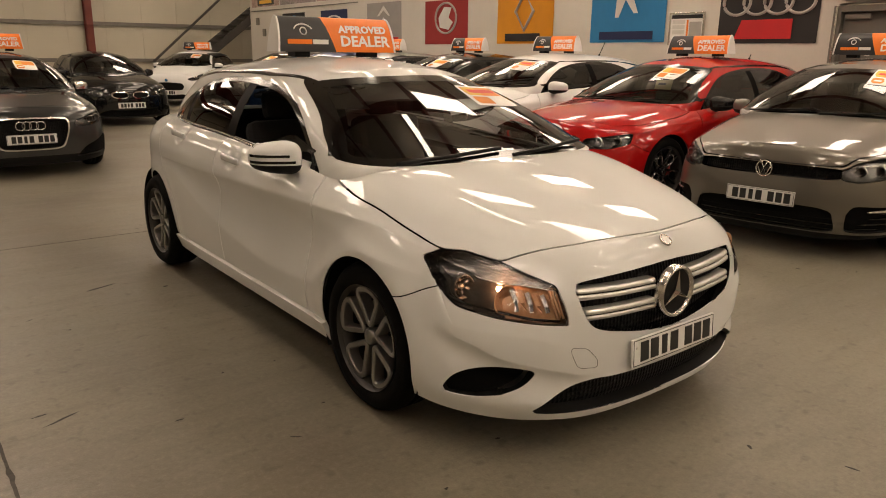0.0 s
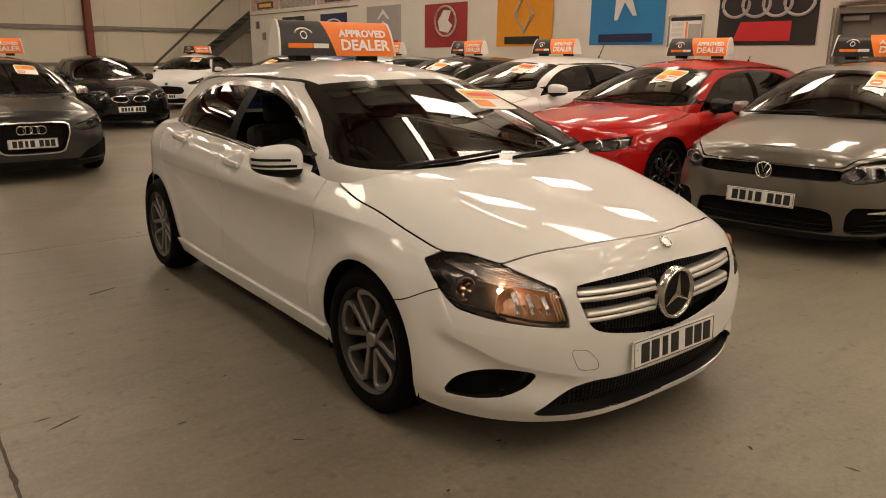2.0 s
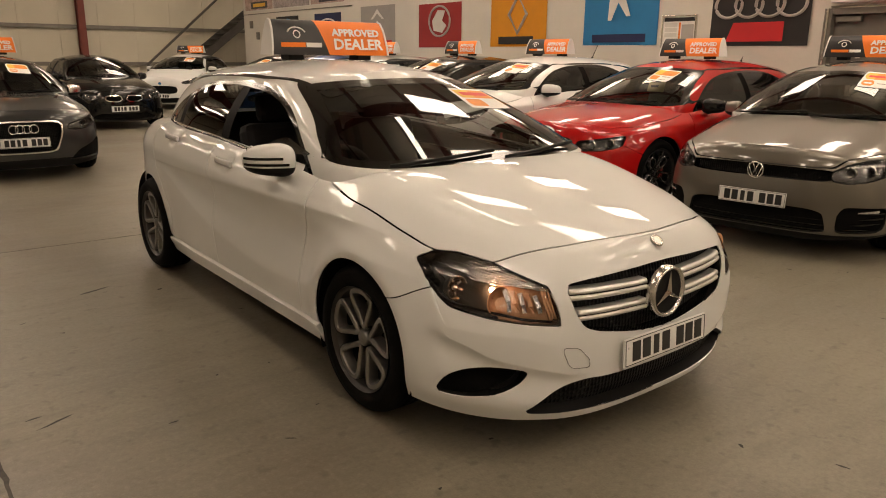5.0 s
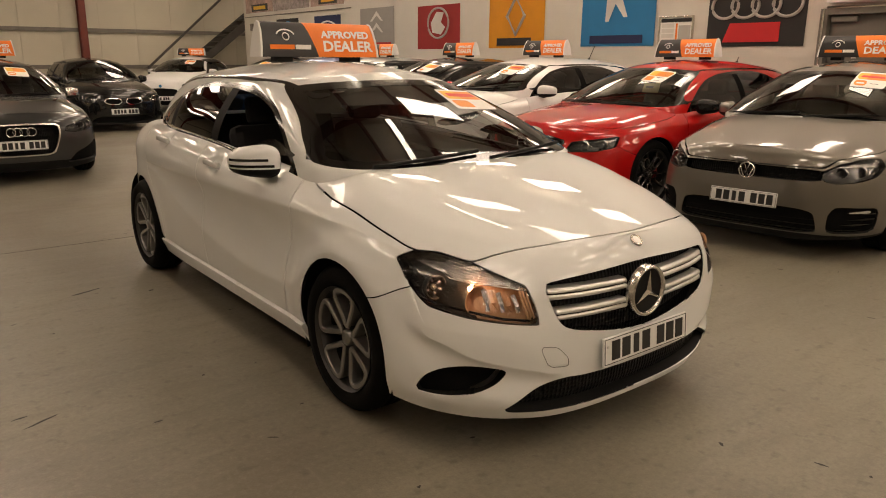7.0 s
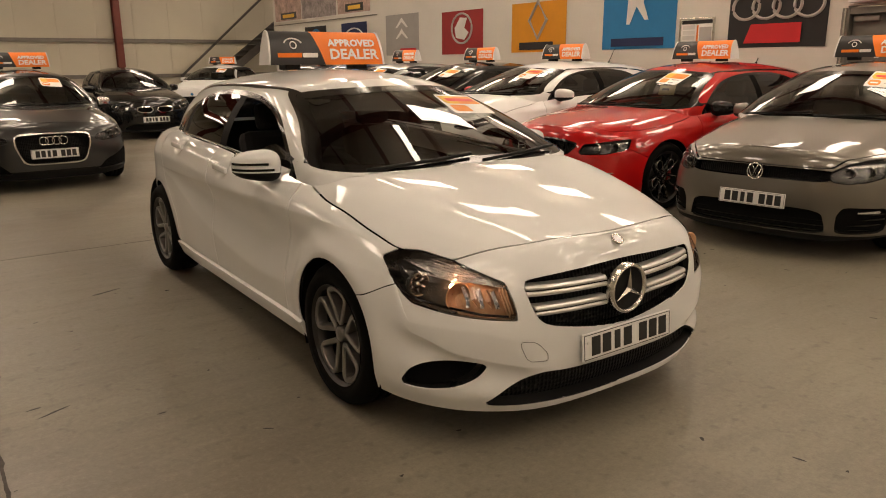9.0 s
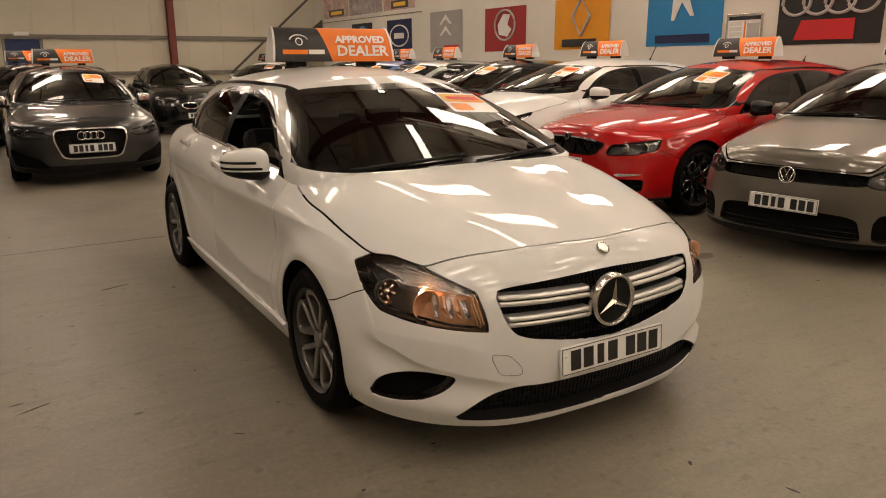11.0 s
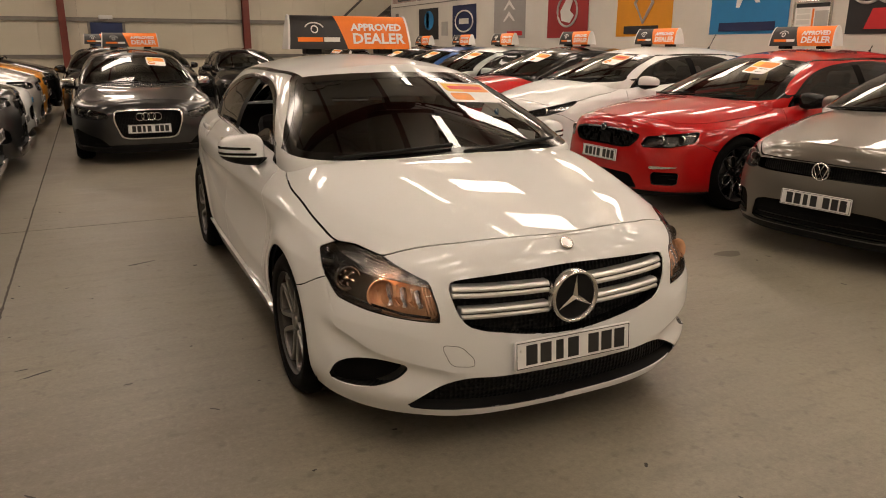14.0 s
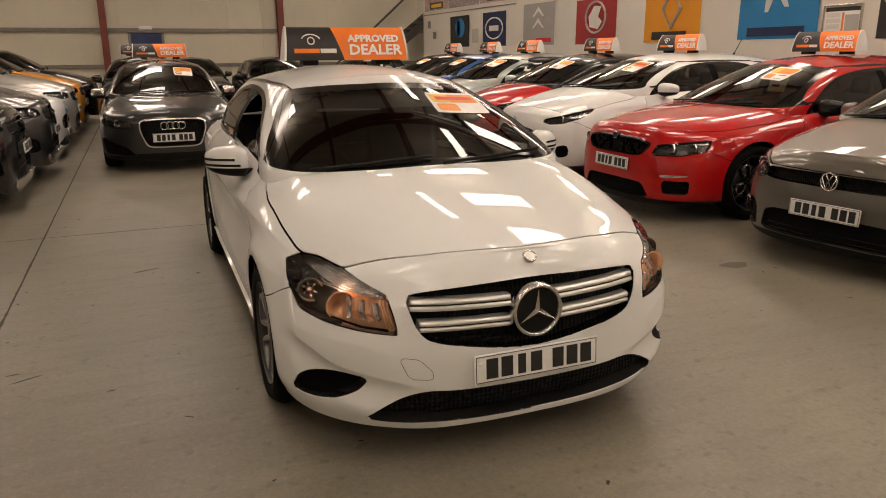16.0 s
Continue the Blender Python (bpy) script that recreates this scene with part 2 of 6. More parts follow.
def normals(me):
    V, F = np.asarray(me[0], float), me[1]
    N = np.zeros_like(V)
    sizes = {}
    for q in F:
        sizes.setdefault(len(q), []).append(q)
    for k, fs in sizes.items():
        Q = np.array(fs)
        n = np.cross(V[Q[:, 1]] - V[Q[:, 0]], V[Q[:, 2]] - V[Q[:, 0]]) if k == 3 else np.cross(V[Q[:, 2]] - V[Q[:, 0]], V[Q[:, 3]] - V[Q[:, 1]])
        for j in range(k):
            np.add.at(N, Q[:, j], n)
    return N / (np.linalg.norm(N, axis=1)[:, None] + 1e-12)


def lipped(me, depth=0.014):
    """Folds the open edges of a panel inwards."""
    V, F = me
    if not F:
        return me
    N, count = normals(me), {}
    for q in F:
        for k, i in enumerate(q):
            j = q[(k + 1) % len(q)]
            key = (i, j) if i < j else (j, i)
            count[key] = None if key in count else (i, j)
    W, inner, rim, G = [], {}, {}, list(F)
    for e in count.values():
        if e is None or (abs(V[e[0]][0]) < 1e-4 and abs(V[e[1]][0]) < 1e-4):
            continue
        for i in e:
            if i not in inner:
                rim[i], inner[i] = len(V) + len(W), len(V) + len(W) + 1
                W += [V[i], V[i] - depth * N[i]]
        G.append((rim[e[1]], rim[e[0]], inner[e[0]], inner[e[1]]))
    return np.concatenate([V, np.array(W).reshape(-1, 3)]), G


def mirrored(me):
    V, F = me
    return np.asarray(V) * (-1, 1, 1), [tuple(q[::-1]) for q in F]


def pieces(me):
    """The connected pieces of a mesh."""
    V, F = np.asarray(me[0]), me[1]
    up = list(range(len(V)))

    def top(i):
        while up[i] != i:
            up[i] = up[up[i]]
            i = up[i]
        return i

    seen = {}
    used = sorted({i for q in F for i in q})
    near = np.round(V[used], 5).tolist()
    key = {i: seen.setdefault(tuple(p), i) for i, p in zip(used, near)}
    for q in F:
        for i in q[1:]:
            up[top(key[i])] = top(key[q[0]])
    sets = {}
    for q in F:
        sets.setdefault(top(key[q[0]]), []).append(q)
    return [(V, fs) for fs in sets.values()]


def both(me):
    """The half and its mirror image as one mesh, welded on the middle plane."""
    V, F = me
    n = len(V)
    W = V * (-1, 1, 1)
    mid = np.abs(V[:, 0]) < 1e-4
    return np.concatenate([V, W]), list(F) + [tuple(i if mid[i] else i + n for i in q[::-1]) for q in F]


def weld(V, F, eps=1e-5):
    key, remap, out = {}, [], []
    for v, k in zip(V, map(tuple, np.round(np.asarray(V) / eps).astype(int).tolist())):
        if k not in key:
            key[k] = len(out)
            out.append(v)
        remap.append(key[k])
    G = []
    for q in F:
        g = list(dict.fromkeys(remap[i] for i in q))
        if len(g) > 2:
            G.append(tuple(g))
    return np.array(out), G


def sheet(P):
    """A welded mesh of a grid of points [rows, columns, 3]."""
    r, c = P.shape[:2]
    idx = np.arange(r * c).reshape(r, c)
    F = np.stack([idx[:-1, :-1], idx[:-1, 1:], idx[1:, 1:], idx[1:, :-1]], -1).reshape(-1, 4)
    return weld(P.reshape(-1, 3), [tuple(q) for q in F.tolist()])

# ---- car surfaces: x across, y back from the nose, z up ----
def soft(f, a, b, width=0.07):
    """A function of one number made smoother: its curve averaged over a short stretch."""
    x = np.linspace(a, b, 900)
    k = np.exp(-0.5 * (np.arange(-60, 61) * (x[1] - x[0]) / width) ** 2)
    y = np.convolve(np.pad(f(x), 60, "reflect", reflect_type="odd"), k / k.sum(), "valid")
    return lambda q: np.interp(q, x, y)


def lower_body(S, nu=200, nv=36, nt=18):
    """Half of the body below the windows: flank levels wrapped round nose and tail, closed by bonnet and deck."""
    lev = np.array(S["lev"], float)
    fn = [soft(spl(*np.column_stack([lev[:, 0], lev[:, k]]).ravel()), 0, 1, 0.025) for k in range(1, 6)]
    u, g = np.meshgrid(np.linspace(0, 1, nu), np.linspace(0, 1, nv), indexing="ij")
    L, (ar, nr) = S["len"], S["rear"]
    front, back = u < 0.36, u > 0.70
    top, bot = S["crease"]
    v = g
    for _ in range(4):
        # the rows of the grid follow the folds of the flank and of the bumper
        wf, wm, y0, a, n = [f(v) for f in fn]
        yr = L - S["rin"](v)
        t = np.where(front, u / 0.36, np.where(back, (1 - u) / 0.30, 1)) * math.pi / 2
        e = np.where(back, 2 / nr, 2 / n)
        s, c = np.clip(np.sin(t), 0, 1) ** e, np.clip(np.cos(t), 0, 1) ** e
        y = np.where(front, y0 + a * (1 - c), np.where(back, yr - ar * (1 - c), y0 + a + (yr - ar - y0 - a) * (u - 0.36) / 0.34))
        w = (wf + (wm - wf) * ease(y, 0.5, 1.2)) * (1 - S.get("taper", 0.05) * ease(y, L - 1.5, L))
        lo, hi = S["sill"](y), S["sh"](y)
        h = s * w + y
        k1, k2 = bot(y), top(y)
        if S.get("fold"):
            m = ease(h, 1.15, 1.35)
            k1, k2 = S["fold"](h) * (1 - m) + k1 * m, S["fold_up"](h) * (1 - m) + k2 * m
        v2 = np.clip((k2 - lo) / (hi - lo), 0.3, 0.95)
        v1 = np.clip((k1 - lo) / (hi - lo), 0.1, v2 - 0.06)
        v = np.where(g < 0.36, v1 * g / 0.36, np.where(g < 0.80, v1 + (v2 - v1) * (g - 0.36) / 0.44, v2 + (1 - v2) * (g - 0.80) / 0.20))
    z = lo + (hi - lo) * v
    flare = sum(np.exp(-(((np.hypot(y - yw, z - S["hub"]) - S["arch"] - 0.03) / 0.06) ** 2)) for yw in S["axles"]) * ease(z, 0.2, 0.35)
    drop = np.maximum(top(y) - bot(y), 0.02)
    q = np.clip((top(y) - z) / drop, 0, 1)
    scoop = (0.6 * 6.75 * q * (1 - q) ** 2 + 0.4 * 4 * q * (1 - q)) * drop / 0.35 * ease(y, 0.42, 0.62) * (1 - ease(y, L - 1.0, L - 0.75))
    # round hollows behind the door handles
    for hy, hz in S.get("cups", ()):
        rho = np.hypot((y - hy) / 0.088, (z - hz) / 0.056)
        scoop = scoop + 0.024 / S["scoop"] * (1 - ease(rho, 0.45, 1.0))
    if S.get("fold"):
        # two folds across the corner of the bumper, the lower one over the side vents
        q = np.clip((S["fold"](h) - z) / 0.15, 0, 1)
        d = 0.016 * 6.75 * q * (1 - q) ** 2 * ease(h, 0.40, 0.58) * (1 - ease(h, 1.15, 1.32)) * (y < 0.75)
        up = z - S["fold_up"](h)
        d = d - 0.0075 * np.clip(1 - np.where(up > 0, up / 0.11, -up / 0.10), 0, 1) * ease(h, 0.52, 0.72) * (1 - ease(h, 1.12, 1.30)) * (y < 0.75)
        w, y = w - d * s, y + d * c
    x = s * (w + S.get("flare", 0.010) * flare - S["scoop"] * scoop)
    x[0], x[-1] = 0, 0
    P = np.stack([x, y, z], -1)
    edge = P[:, -1]
    r = np.linspace(1, 0, nt)[1:]
    zc = S["cen"](edge[:, 1])[:, None]
    tz = edge[:, 2:3] + (zc - edge[:, 2:3]) * (1 - 0.28 * r[None] ** 2 - 0.72 * r[None] ** (S.get("dome", 2.2) + 5.0 * ease(edge[:, 1:2], 0.15, 1.35) * (edge[:, 1:2] < L / 2)))
    tops = np.stack([edge[:, :1] * r[None], np.repeat(edge[:, 1:2], nt - 1, 1), tz], -1)
    P = np.concatenate([P, tops], 1)
    k = max(3, nv // 14)
    for _ in range(2 + nv // 24):
        P[1:-1, nv - k:-1] = 0.25 * P[1:-1, nv - k - 1:-2] + 0.5 * P[1:-1, nv - k:-1] + 0.25 * P[1:-1, nv - k + 1:]
    if S.get("ridge"):
        # a sharp fold along each side of the bonnet
        k = int(round((1 - 0.84) * (nt - 1))) - 1
        rc = r[k]
        tent = np.where(r > rc, 1 - (r - rc) / (1 - rc), np.clip(1 - (rc - r) / 0.5, 0, 1) ** 1.3)
        yy = P[:, nv:, 1]
        P[:, nv:, 2] += S["ridge"] * tent[None] * ease(yy, 0.16, 0.45) * (1 - ease(yy, 1.2, 1.5))
    return sheet(P[:, ::-1])


def loop(u, W, y0, a, n, y1, b, m):
    front, back = u < 0.4, u > 0.6
    t = np.where(front, u / 0.4, np.where(back, (1 - u) / 0.4, 1)) * math.pi / 2
    e = np.where(back, 2 / m, 2 / n)
    s, c = np.clip(np.sin(t), 0, 1) ** e, np.clip(np.cos(t), 0, 1) ** e
    y = np.where(front, y0 + a * (1 - c), np.where(back, y1 - b * (1 - c), y0 + a + (y1 - b - y0 - a) * (u - 0.4) / 0.2))
    s[0], s[-1] = 0, 0
    return s * W, y


def greenhouse(S, nu=200, nw=22, nt=14):
    """Half of the cabin: from the belt loop up to the roof loop, closed by the roof."""
    u = np.linspace(0, 1, nu)
    bx, by = loop(u, *S["belt"])
    rx, ry = loop(u, *S["roofloop"])
    bz = S["beltz"](by)
    crown, W = S["crown"], S["roofloop"][0]
    rz = S["roof"](ry) - crown * (rx / W) ** 2
    w = np.linspace(0, 1, nw)[None, :, None]
    B, R = np.stack([bx, by, bz], -1)[:, None], np.stack([rx, ry, rz], -1)[:, None]
    tx = np.gradient(bx + rx), np.gradient(by + ry)
    N = np.stack([tx[1], -tx[0], 0 * tx[0]], -1)
    N /= np.linalg.norm(N, axis=1)[:, None] + 1e-9
    N[:, 2] = 0.45
    P = B + (R - B) * w + S.get("bulge", 0.035) * 4 * w * (1 - w) * N[:, None]
    P[0, :, 0], P[-1, :, 0] = 0, 0
    r = np.linspace(1, 0, nt)[1:]
    x = rx[:, None] * r[None]
    T = np.stack([x, np.repeat(ry[:, None], nt - 1, 1), S["roof"](ry)[:, None] - crown * (x / W) ** 2], -1)
    P = np.concatenate([P, T], 1)
    for _ in range(5):
        P[1:-1, 1:-1] = 0.25 * P[1:-1, :-2] + 0.5 * P[1:-1, 1:-1] + 0.25 * P[1:-1, 2:]
    skirt = P[:, :1] - (0, 0, 0.14)
    return sheet(np.concatenate([skirt, P], 1)[:, ::-1])


HATCH = dict(
    ridge=0.014, cups=((2.20, 0.898), (3.03, 0.955)),
    fold_up=spl(0.4, 0.45, 0.6, 0.466, 0.8, 0.506, 1.16, 0.522, 1.4, 0.53),
    fold=spl(0.4, 0.335, 0.515, 0.342, 0.60, 0.361, 0.767, 0.394, 0.931, 0.424, 1.08, 0.468, 1.24, 0.496),
    len=4.292, axles=(0.87, 3.57), hub=0.317, arch=0.347, tyre=0.317, rear=(0.75, 2.6), taper=0.07,
    lev=[(0.0, 0.858, 0.83, 0.045, 0.68, 2.8), (0.14, 0.886, 0.865, 0.018, 0.76, 3.03), (0.45, 0.894, 0.885, 0.015, 0.84, 3.15),
         (0.72, 0.893, 0.890, 0.020, 0.90, 2.95), (0.79, 0.892, 0.892, 0.030, 0.92, 2.82), (0.87, 0.887, 0.876, 0.045, 0.93, 2.74), (0.94, 0.878, 0.850, 0.066, 0.92, 2.68), (1.0, 0.850, 0.800, 0.100, 0.92, 2.58)],
    rin=spl(0, 0.09, 0.3, 0.01, 0.6, 0.0, 0.85, 0.04, 1, 0.12),
    sill=spl(0, 0.148, 0.06, 0.150, 0.14, 0.166, 0.3, 0.181, 0.5, 0.188, 1.2, 0.20, 3.2, 0.21, 4.29, 0.26),
    sh=spl(0.09, 0.795, 0.29, 0.752, 0.57, 0.768, 1.0, 0.862, 1.4, 0.905, 1.94, 0.950, 2.55, 0.995, 3.5, 1.02, 4.0, 1.01, 4.2, 0.99),
    cen=spl(0.0, 0.768, 0.09, 0.795, 0.29, 0.852, 0.6, 0.921, 0.95, 0.986, 1.15, 1.013, 1.4, 1.03, 3.5, 1.03, 4.0, 1.01, 4.2, 0.99),
    crease=(spl(0.4, 0.735, 0.54, 0.759, 0.9, 0.806, 1.4, 0.810, 2.3, 0.797, 3.3, 0.785, 3.7, 0.78),
            spl(0.4, 0.66, 0.87, 0.69, 1.15, 0.56, 1.31, 0.448, 1.72, 0.425, 2.15, 0.465, 2.63, 0.56, 2.9, 0.645, 3.2, 0.73, 3.6, 0.76)), scoop=0.038,
    belt=(0.775, 0.95, 0.41, 3.0, 4.12, 1.2, 2.3), roofloop=(0.56, 1.84, 0.50, 3.0, 3.92, 1.1, 2.4), dome=2.8,
    beltz=spl(0.9, 0.972, 1.2, 0.975, 1.4, 0.915, 1.94, 0.957, 2.55, 1.002, 3.5, 1.028, 4.2, 1.0), roof=spl(1.8, 1.372, 2.1, 1.412, 2.5, 1.430, 3.0, 1.422, 3.5, 1.385, 4.0, 1.31), crown=0.085, bulge=0.028,
)

for key, a, b, wd in (("sh", 0.05, 4.3, 0.05), ("cen", 0.0, 4.3, 0.10), ("roof", 1.7, 4.1, 0.06)):
    HATCH[key] = soft(HATCH[key], a, b, wd)

# ---- car parts ----
def wheel(parent, x, y, S, style, name="wheel"):
    """A wheel with its tyre, rim, spokes, brake disc and hub cap; the outer side looks along the sign of x."""
    R, rim, w = S["tyre"], S.get("rim", 0.222), 0.215
    hub = new(name)
    hub.parent = parent
    hub.matrix_basis = pose(x, y, R) @ (pose(0, 0, 0) if x > 0 else pose(0, 0, 0, 0, 0, 180))
    h = w / 2
    prof = [(rim - 0.004, -h + 0.02), (rim + 0.02, -h), (R - 0.035, -h - 0.004), (R - 0.008, -h + 0.025), (R, -h + 0.05), (R, -0.03), (R - 0.007, -0.026), (R - 0.007, -0.02), (R, -0.016),
            (R, 0.016), (R - 0.007, 0.02), (R - 0.007, 0.026), (R, 0.03), (R, h - 0.05), (R - 0.008, h - 0.025), (R - 0.035, h + 0.004), (rim + 0.02, h), (rim - 0.004, h - 0.02)]
    obj("tyre", lathe(prof, 56), hub, RUBBER)
    rimprof = [(rim + 0.004, h - 0.004), (rim, h - 0.012), (rim - 0.012, h - 0.02), (rim - 0.022, h - 0.05), (rim - 0.03, -h + 0.05), (rim, -h + 0.01)]
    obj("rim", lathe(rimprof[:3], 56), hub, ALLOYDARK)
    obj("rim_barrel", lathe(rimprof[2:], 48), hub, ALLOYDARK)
    obj("brake_disc", lathe([(0.05, 0.0), (0.15, 0.0), (0.15, -0.02), (0.05, -0.02)], 32), hub, STEEL)
    # black disc added behind the spokes, as the shade between them
    obj("hub_backing", lathe([(0.001, -0.04), (rim - 0.02, -0.04)], 32), hub, VOID)
    bm = bmesh.new()
    box(bm, -0.03, 0.03, 0.1, 0.165, -0.05, 0.06, 0.01)
    part("brake_caliper", bm, style.get("caliper", STEEL), hub)
    obj("hub_cap", lathe([(0.001, h - 0.022), (0.028, h - 0.024), (0.034, h - 0.03), (0.036, h - 0.07)], 24), hub, style["metal"])
    n, tw = style["spokes"], style.get("twin", 0.2)
    cells = []
    for k in range(n):
        a0 = 2 * math.pi * (k + 0.25) / n
        for sgn in (-1, 1):
            P = []
            for t in np.linspace(0, 1, 7):
                r = 0.03 + (rim - 0.042) * t
                a = a0 + sgn * tw * (style.get("inner", 0.45) + (1 - style.get("inner", 0.45)) * (t if not style.get("loop") else math.sin(t * 1.9)))
                wd = (0.016 - 0.003 * t) * style.get("fat", 1.0)
                xo = h - 0.035 - 0.03 * (1 - t) ** 2 + 0.012 * t
                c, s = math.cos(a), math.sin(a)
                for off, dx in ((-wd, -0.014), (-wd * 0.55, 0), (wd * 0.55, 0), (wd, -0.014), (wd * 0.8, -0.04), (-wd * 0.8, -0.04)):
                    P.append((xo + dx, r * c - off * s, r * s + off * c))
            F = [(i * 6 + j, i * 6 + (j + 1) % 6, (i + 1) * 6 + (j + 1) % 6, (i + 1) * 6 + j) for i in range(6) for j in range(6)]
            cells.append((np.array(P), F))
    for k in range(n if style.get("rings") else 0):
        # a closed loop: two arms from the hub, joined by a rounded end at the rim
        a0 = 2 * math.pi * (k + 0.25) / n
        wide = [(0.060, -0.20), (0.10, -0.32), (0.15, -0.40), (0.185, -0.41), (rim - 0.020, -0.33), (rim - 0.014, -0.13), (rim - 0.014, 0.13), (rim - 0.020, 0.33), (0.185, 0.41), (0.15, 0.40), (0.10, 0.32), (0.060, 0.20), (0.050, 0.0)]
        flat = rounded([(r * math.cos(a0 + a), r * math.sin(a0 + a)) for r, a in wide], 2, 0.22)
        m_ = len(flat)
        tan = np.roll(flat, -1, 0) - np.roll(flat, 1, 0)
        nor = np.stack([-tan[:, 1], tan[:, 0]], -1) / (np.linalg.norm(tan, axis=1)[:, None] + 1e-9)
        V = []
        for (y_, z_), nn in zip(flat, nor):
            r = math.hypot(y_, z_)
            xo = h - 0.036 + 0.022 * (r / rim)
            for off, dx in ((-0.014, -0.050), (-0.012, -0.006), (-0.008, 0.0), (0.008, 0.0), (0.012, -0.006), (0.014, -0.050)):
                V.append((xo + dx, y_ + off * nn[0], z_ + off * nn[1]))
        F = [(i * 6 + j, i * 6 + (j + 1) % 6, (i + 1) % m_ * 6 + (j + 1) % 6, (i + 1) % m_ * 6 + j) for i in range(m_) for j in range(6)]
        obj("spoke", (np.array(V), F), hub, style["metal"], smooth=False)
    for k in range(0 if style.get("rings") else n):
        obj("spoke", join(cells[2 * k], cells[2 * k + 1]), hub, style["metal"], smooth=False)
    if style.get("edge"):
        for k in range(5):
            a0 = 2 * math.pi * (k + 0.75) / 5
            P = [(h - 0.022 - 0.02 * (1 - r / rim), r * math.cos(a0 + da), r * math.sin(a0 + da)) for r, da in ((0.075, 0.0), (0.11, 0.30), (0.165, 0.30), (0.195, 0.12), (0.195, -0.12), (0.165, -0.30), (0.11, -0.30))]
            obj("bright_spoke_edge", tube(P, 0.0055, 5, True), hub, style["edge"])
    bm = bmesh.new()
    for k in range(5):
        a = 2 * math.pi * k / 5
        bmesh.ops.create_cone(bm, cap_ends=True, segments=8, radius1=0.009, radius2=0.008, depth=0.02, matrix=pose(h - 0.05, 0.055 * math.cos(a), 0.055 * math.sin(a), 0, 90, 0))
    part("wheel_bolts", bm, STEEL, hub)
    return hub


def number_plate(parent, y, z, rows=((4, 3),), tilt=4.0, x=0.0):
    """A white plate whose characters are plain bars."""
    m = pose(x, y, z, -tilt)
    p = part("number_plate", box(bmesh.new(), -0.26, 0.26, -0.005, 0.005, -0.0555, 0.0555, 0.004, m), PLATEW, parent, "white front number plate with black marks")
    bm = bmesh.new()
    for x0, x1, z0, z1 in ((-0.254, 0.254, 0.048, 0.0505), (-0.254, 0.254, -0.0505, -0.048), (-0.2545, -0.252, -0.049, 0.049), (0.252, 0.2545, -0.049, 0.049)):
        box(bm, x0, x1, -0.0066, -0.004, z0, z1, 0, m)
    part("plate_border", bm, PLATEK, p)
    xs = [-0.19 + 0.061 * k for k in range(4)] + [0.085 + 0.061 * k for k in range(3)]
    for k, cx in enumerate(xs):
        wd = 0.016 if k == 2 else 0.0235
        bm = bmesh.new()
        box(bm, cx - wd, cx + wd, -0.0072, -0.004, -0.038, 0.038, 0.0, m)
        part("plate_bar", bm, PLATEK, p)
    for s in (-1, 1):
        bm = bmesh.new()
        bmesh.ops.create_cone(bm, cap_ends=True, segments=10, radius1=0.007, radius2=0.006, depth=0.006, matrix=m @ pose(s * 0.235, -0.007, 0.02, 90))
        part("plate_screw", bm, WHITEPL, p)
    return p


def text_mesh(body, size):
    cu = bpy.data.curves.new("text", "FONT")
    cu.body, cu.size, cu.extrude, cu.resolution_u = body, size, 0.0012, 2
    cu.offset = 0.0024
    ob = bpy.data.objects.new("text", cu)
    scene.collection.objects.link(ob)
    me = bpy.data.meshes.new_from_object(ob.evaluated_get(bpy.context.evaluated_depsgraph_get()))
    bpy.data.objects.remove(ob)
    bpy.data.curves.remove(cu)
    return me


def placed(name, data, m, material, parent, label=""):
    data = data.copy()
    data.materials.clear()
    data.materials.append(material)
    data.transform(m)
    ob = new(name, data)
    ob.parent = parent
    if label:
        ob["label"] = label
    return ob


SIGN_TEXT = {}


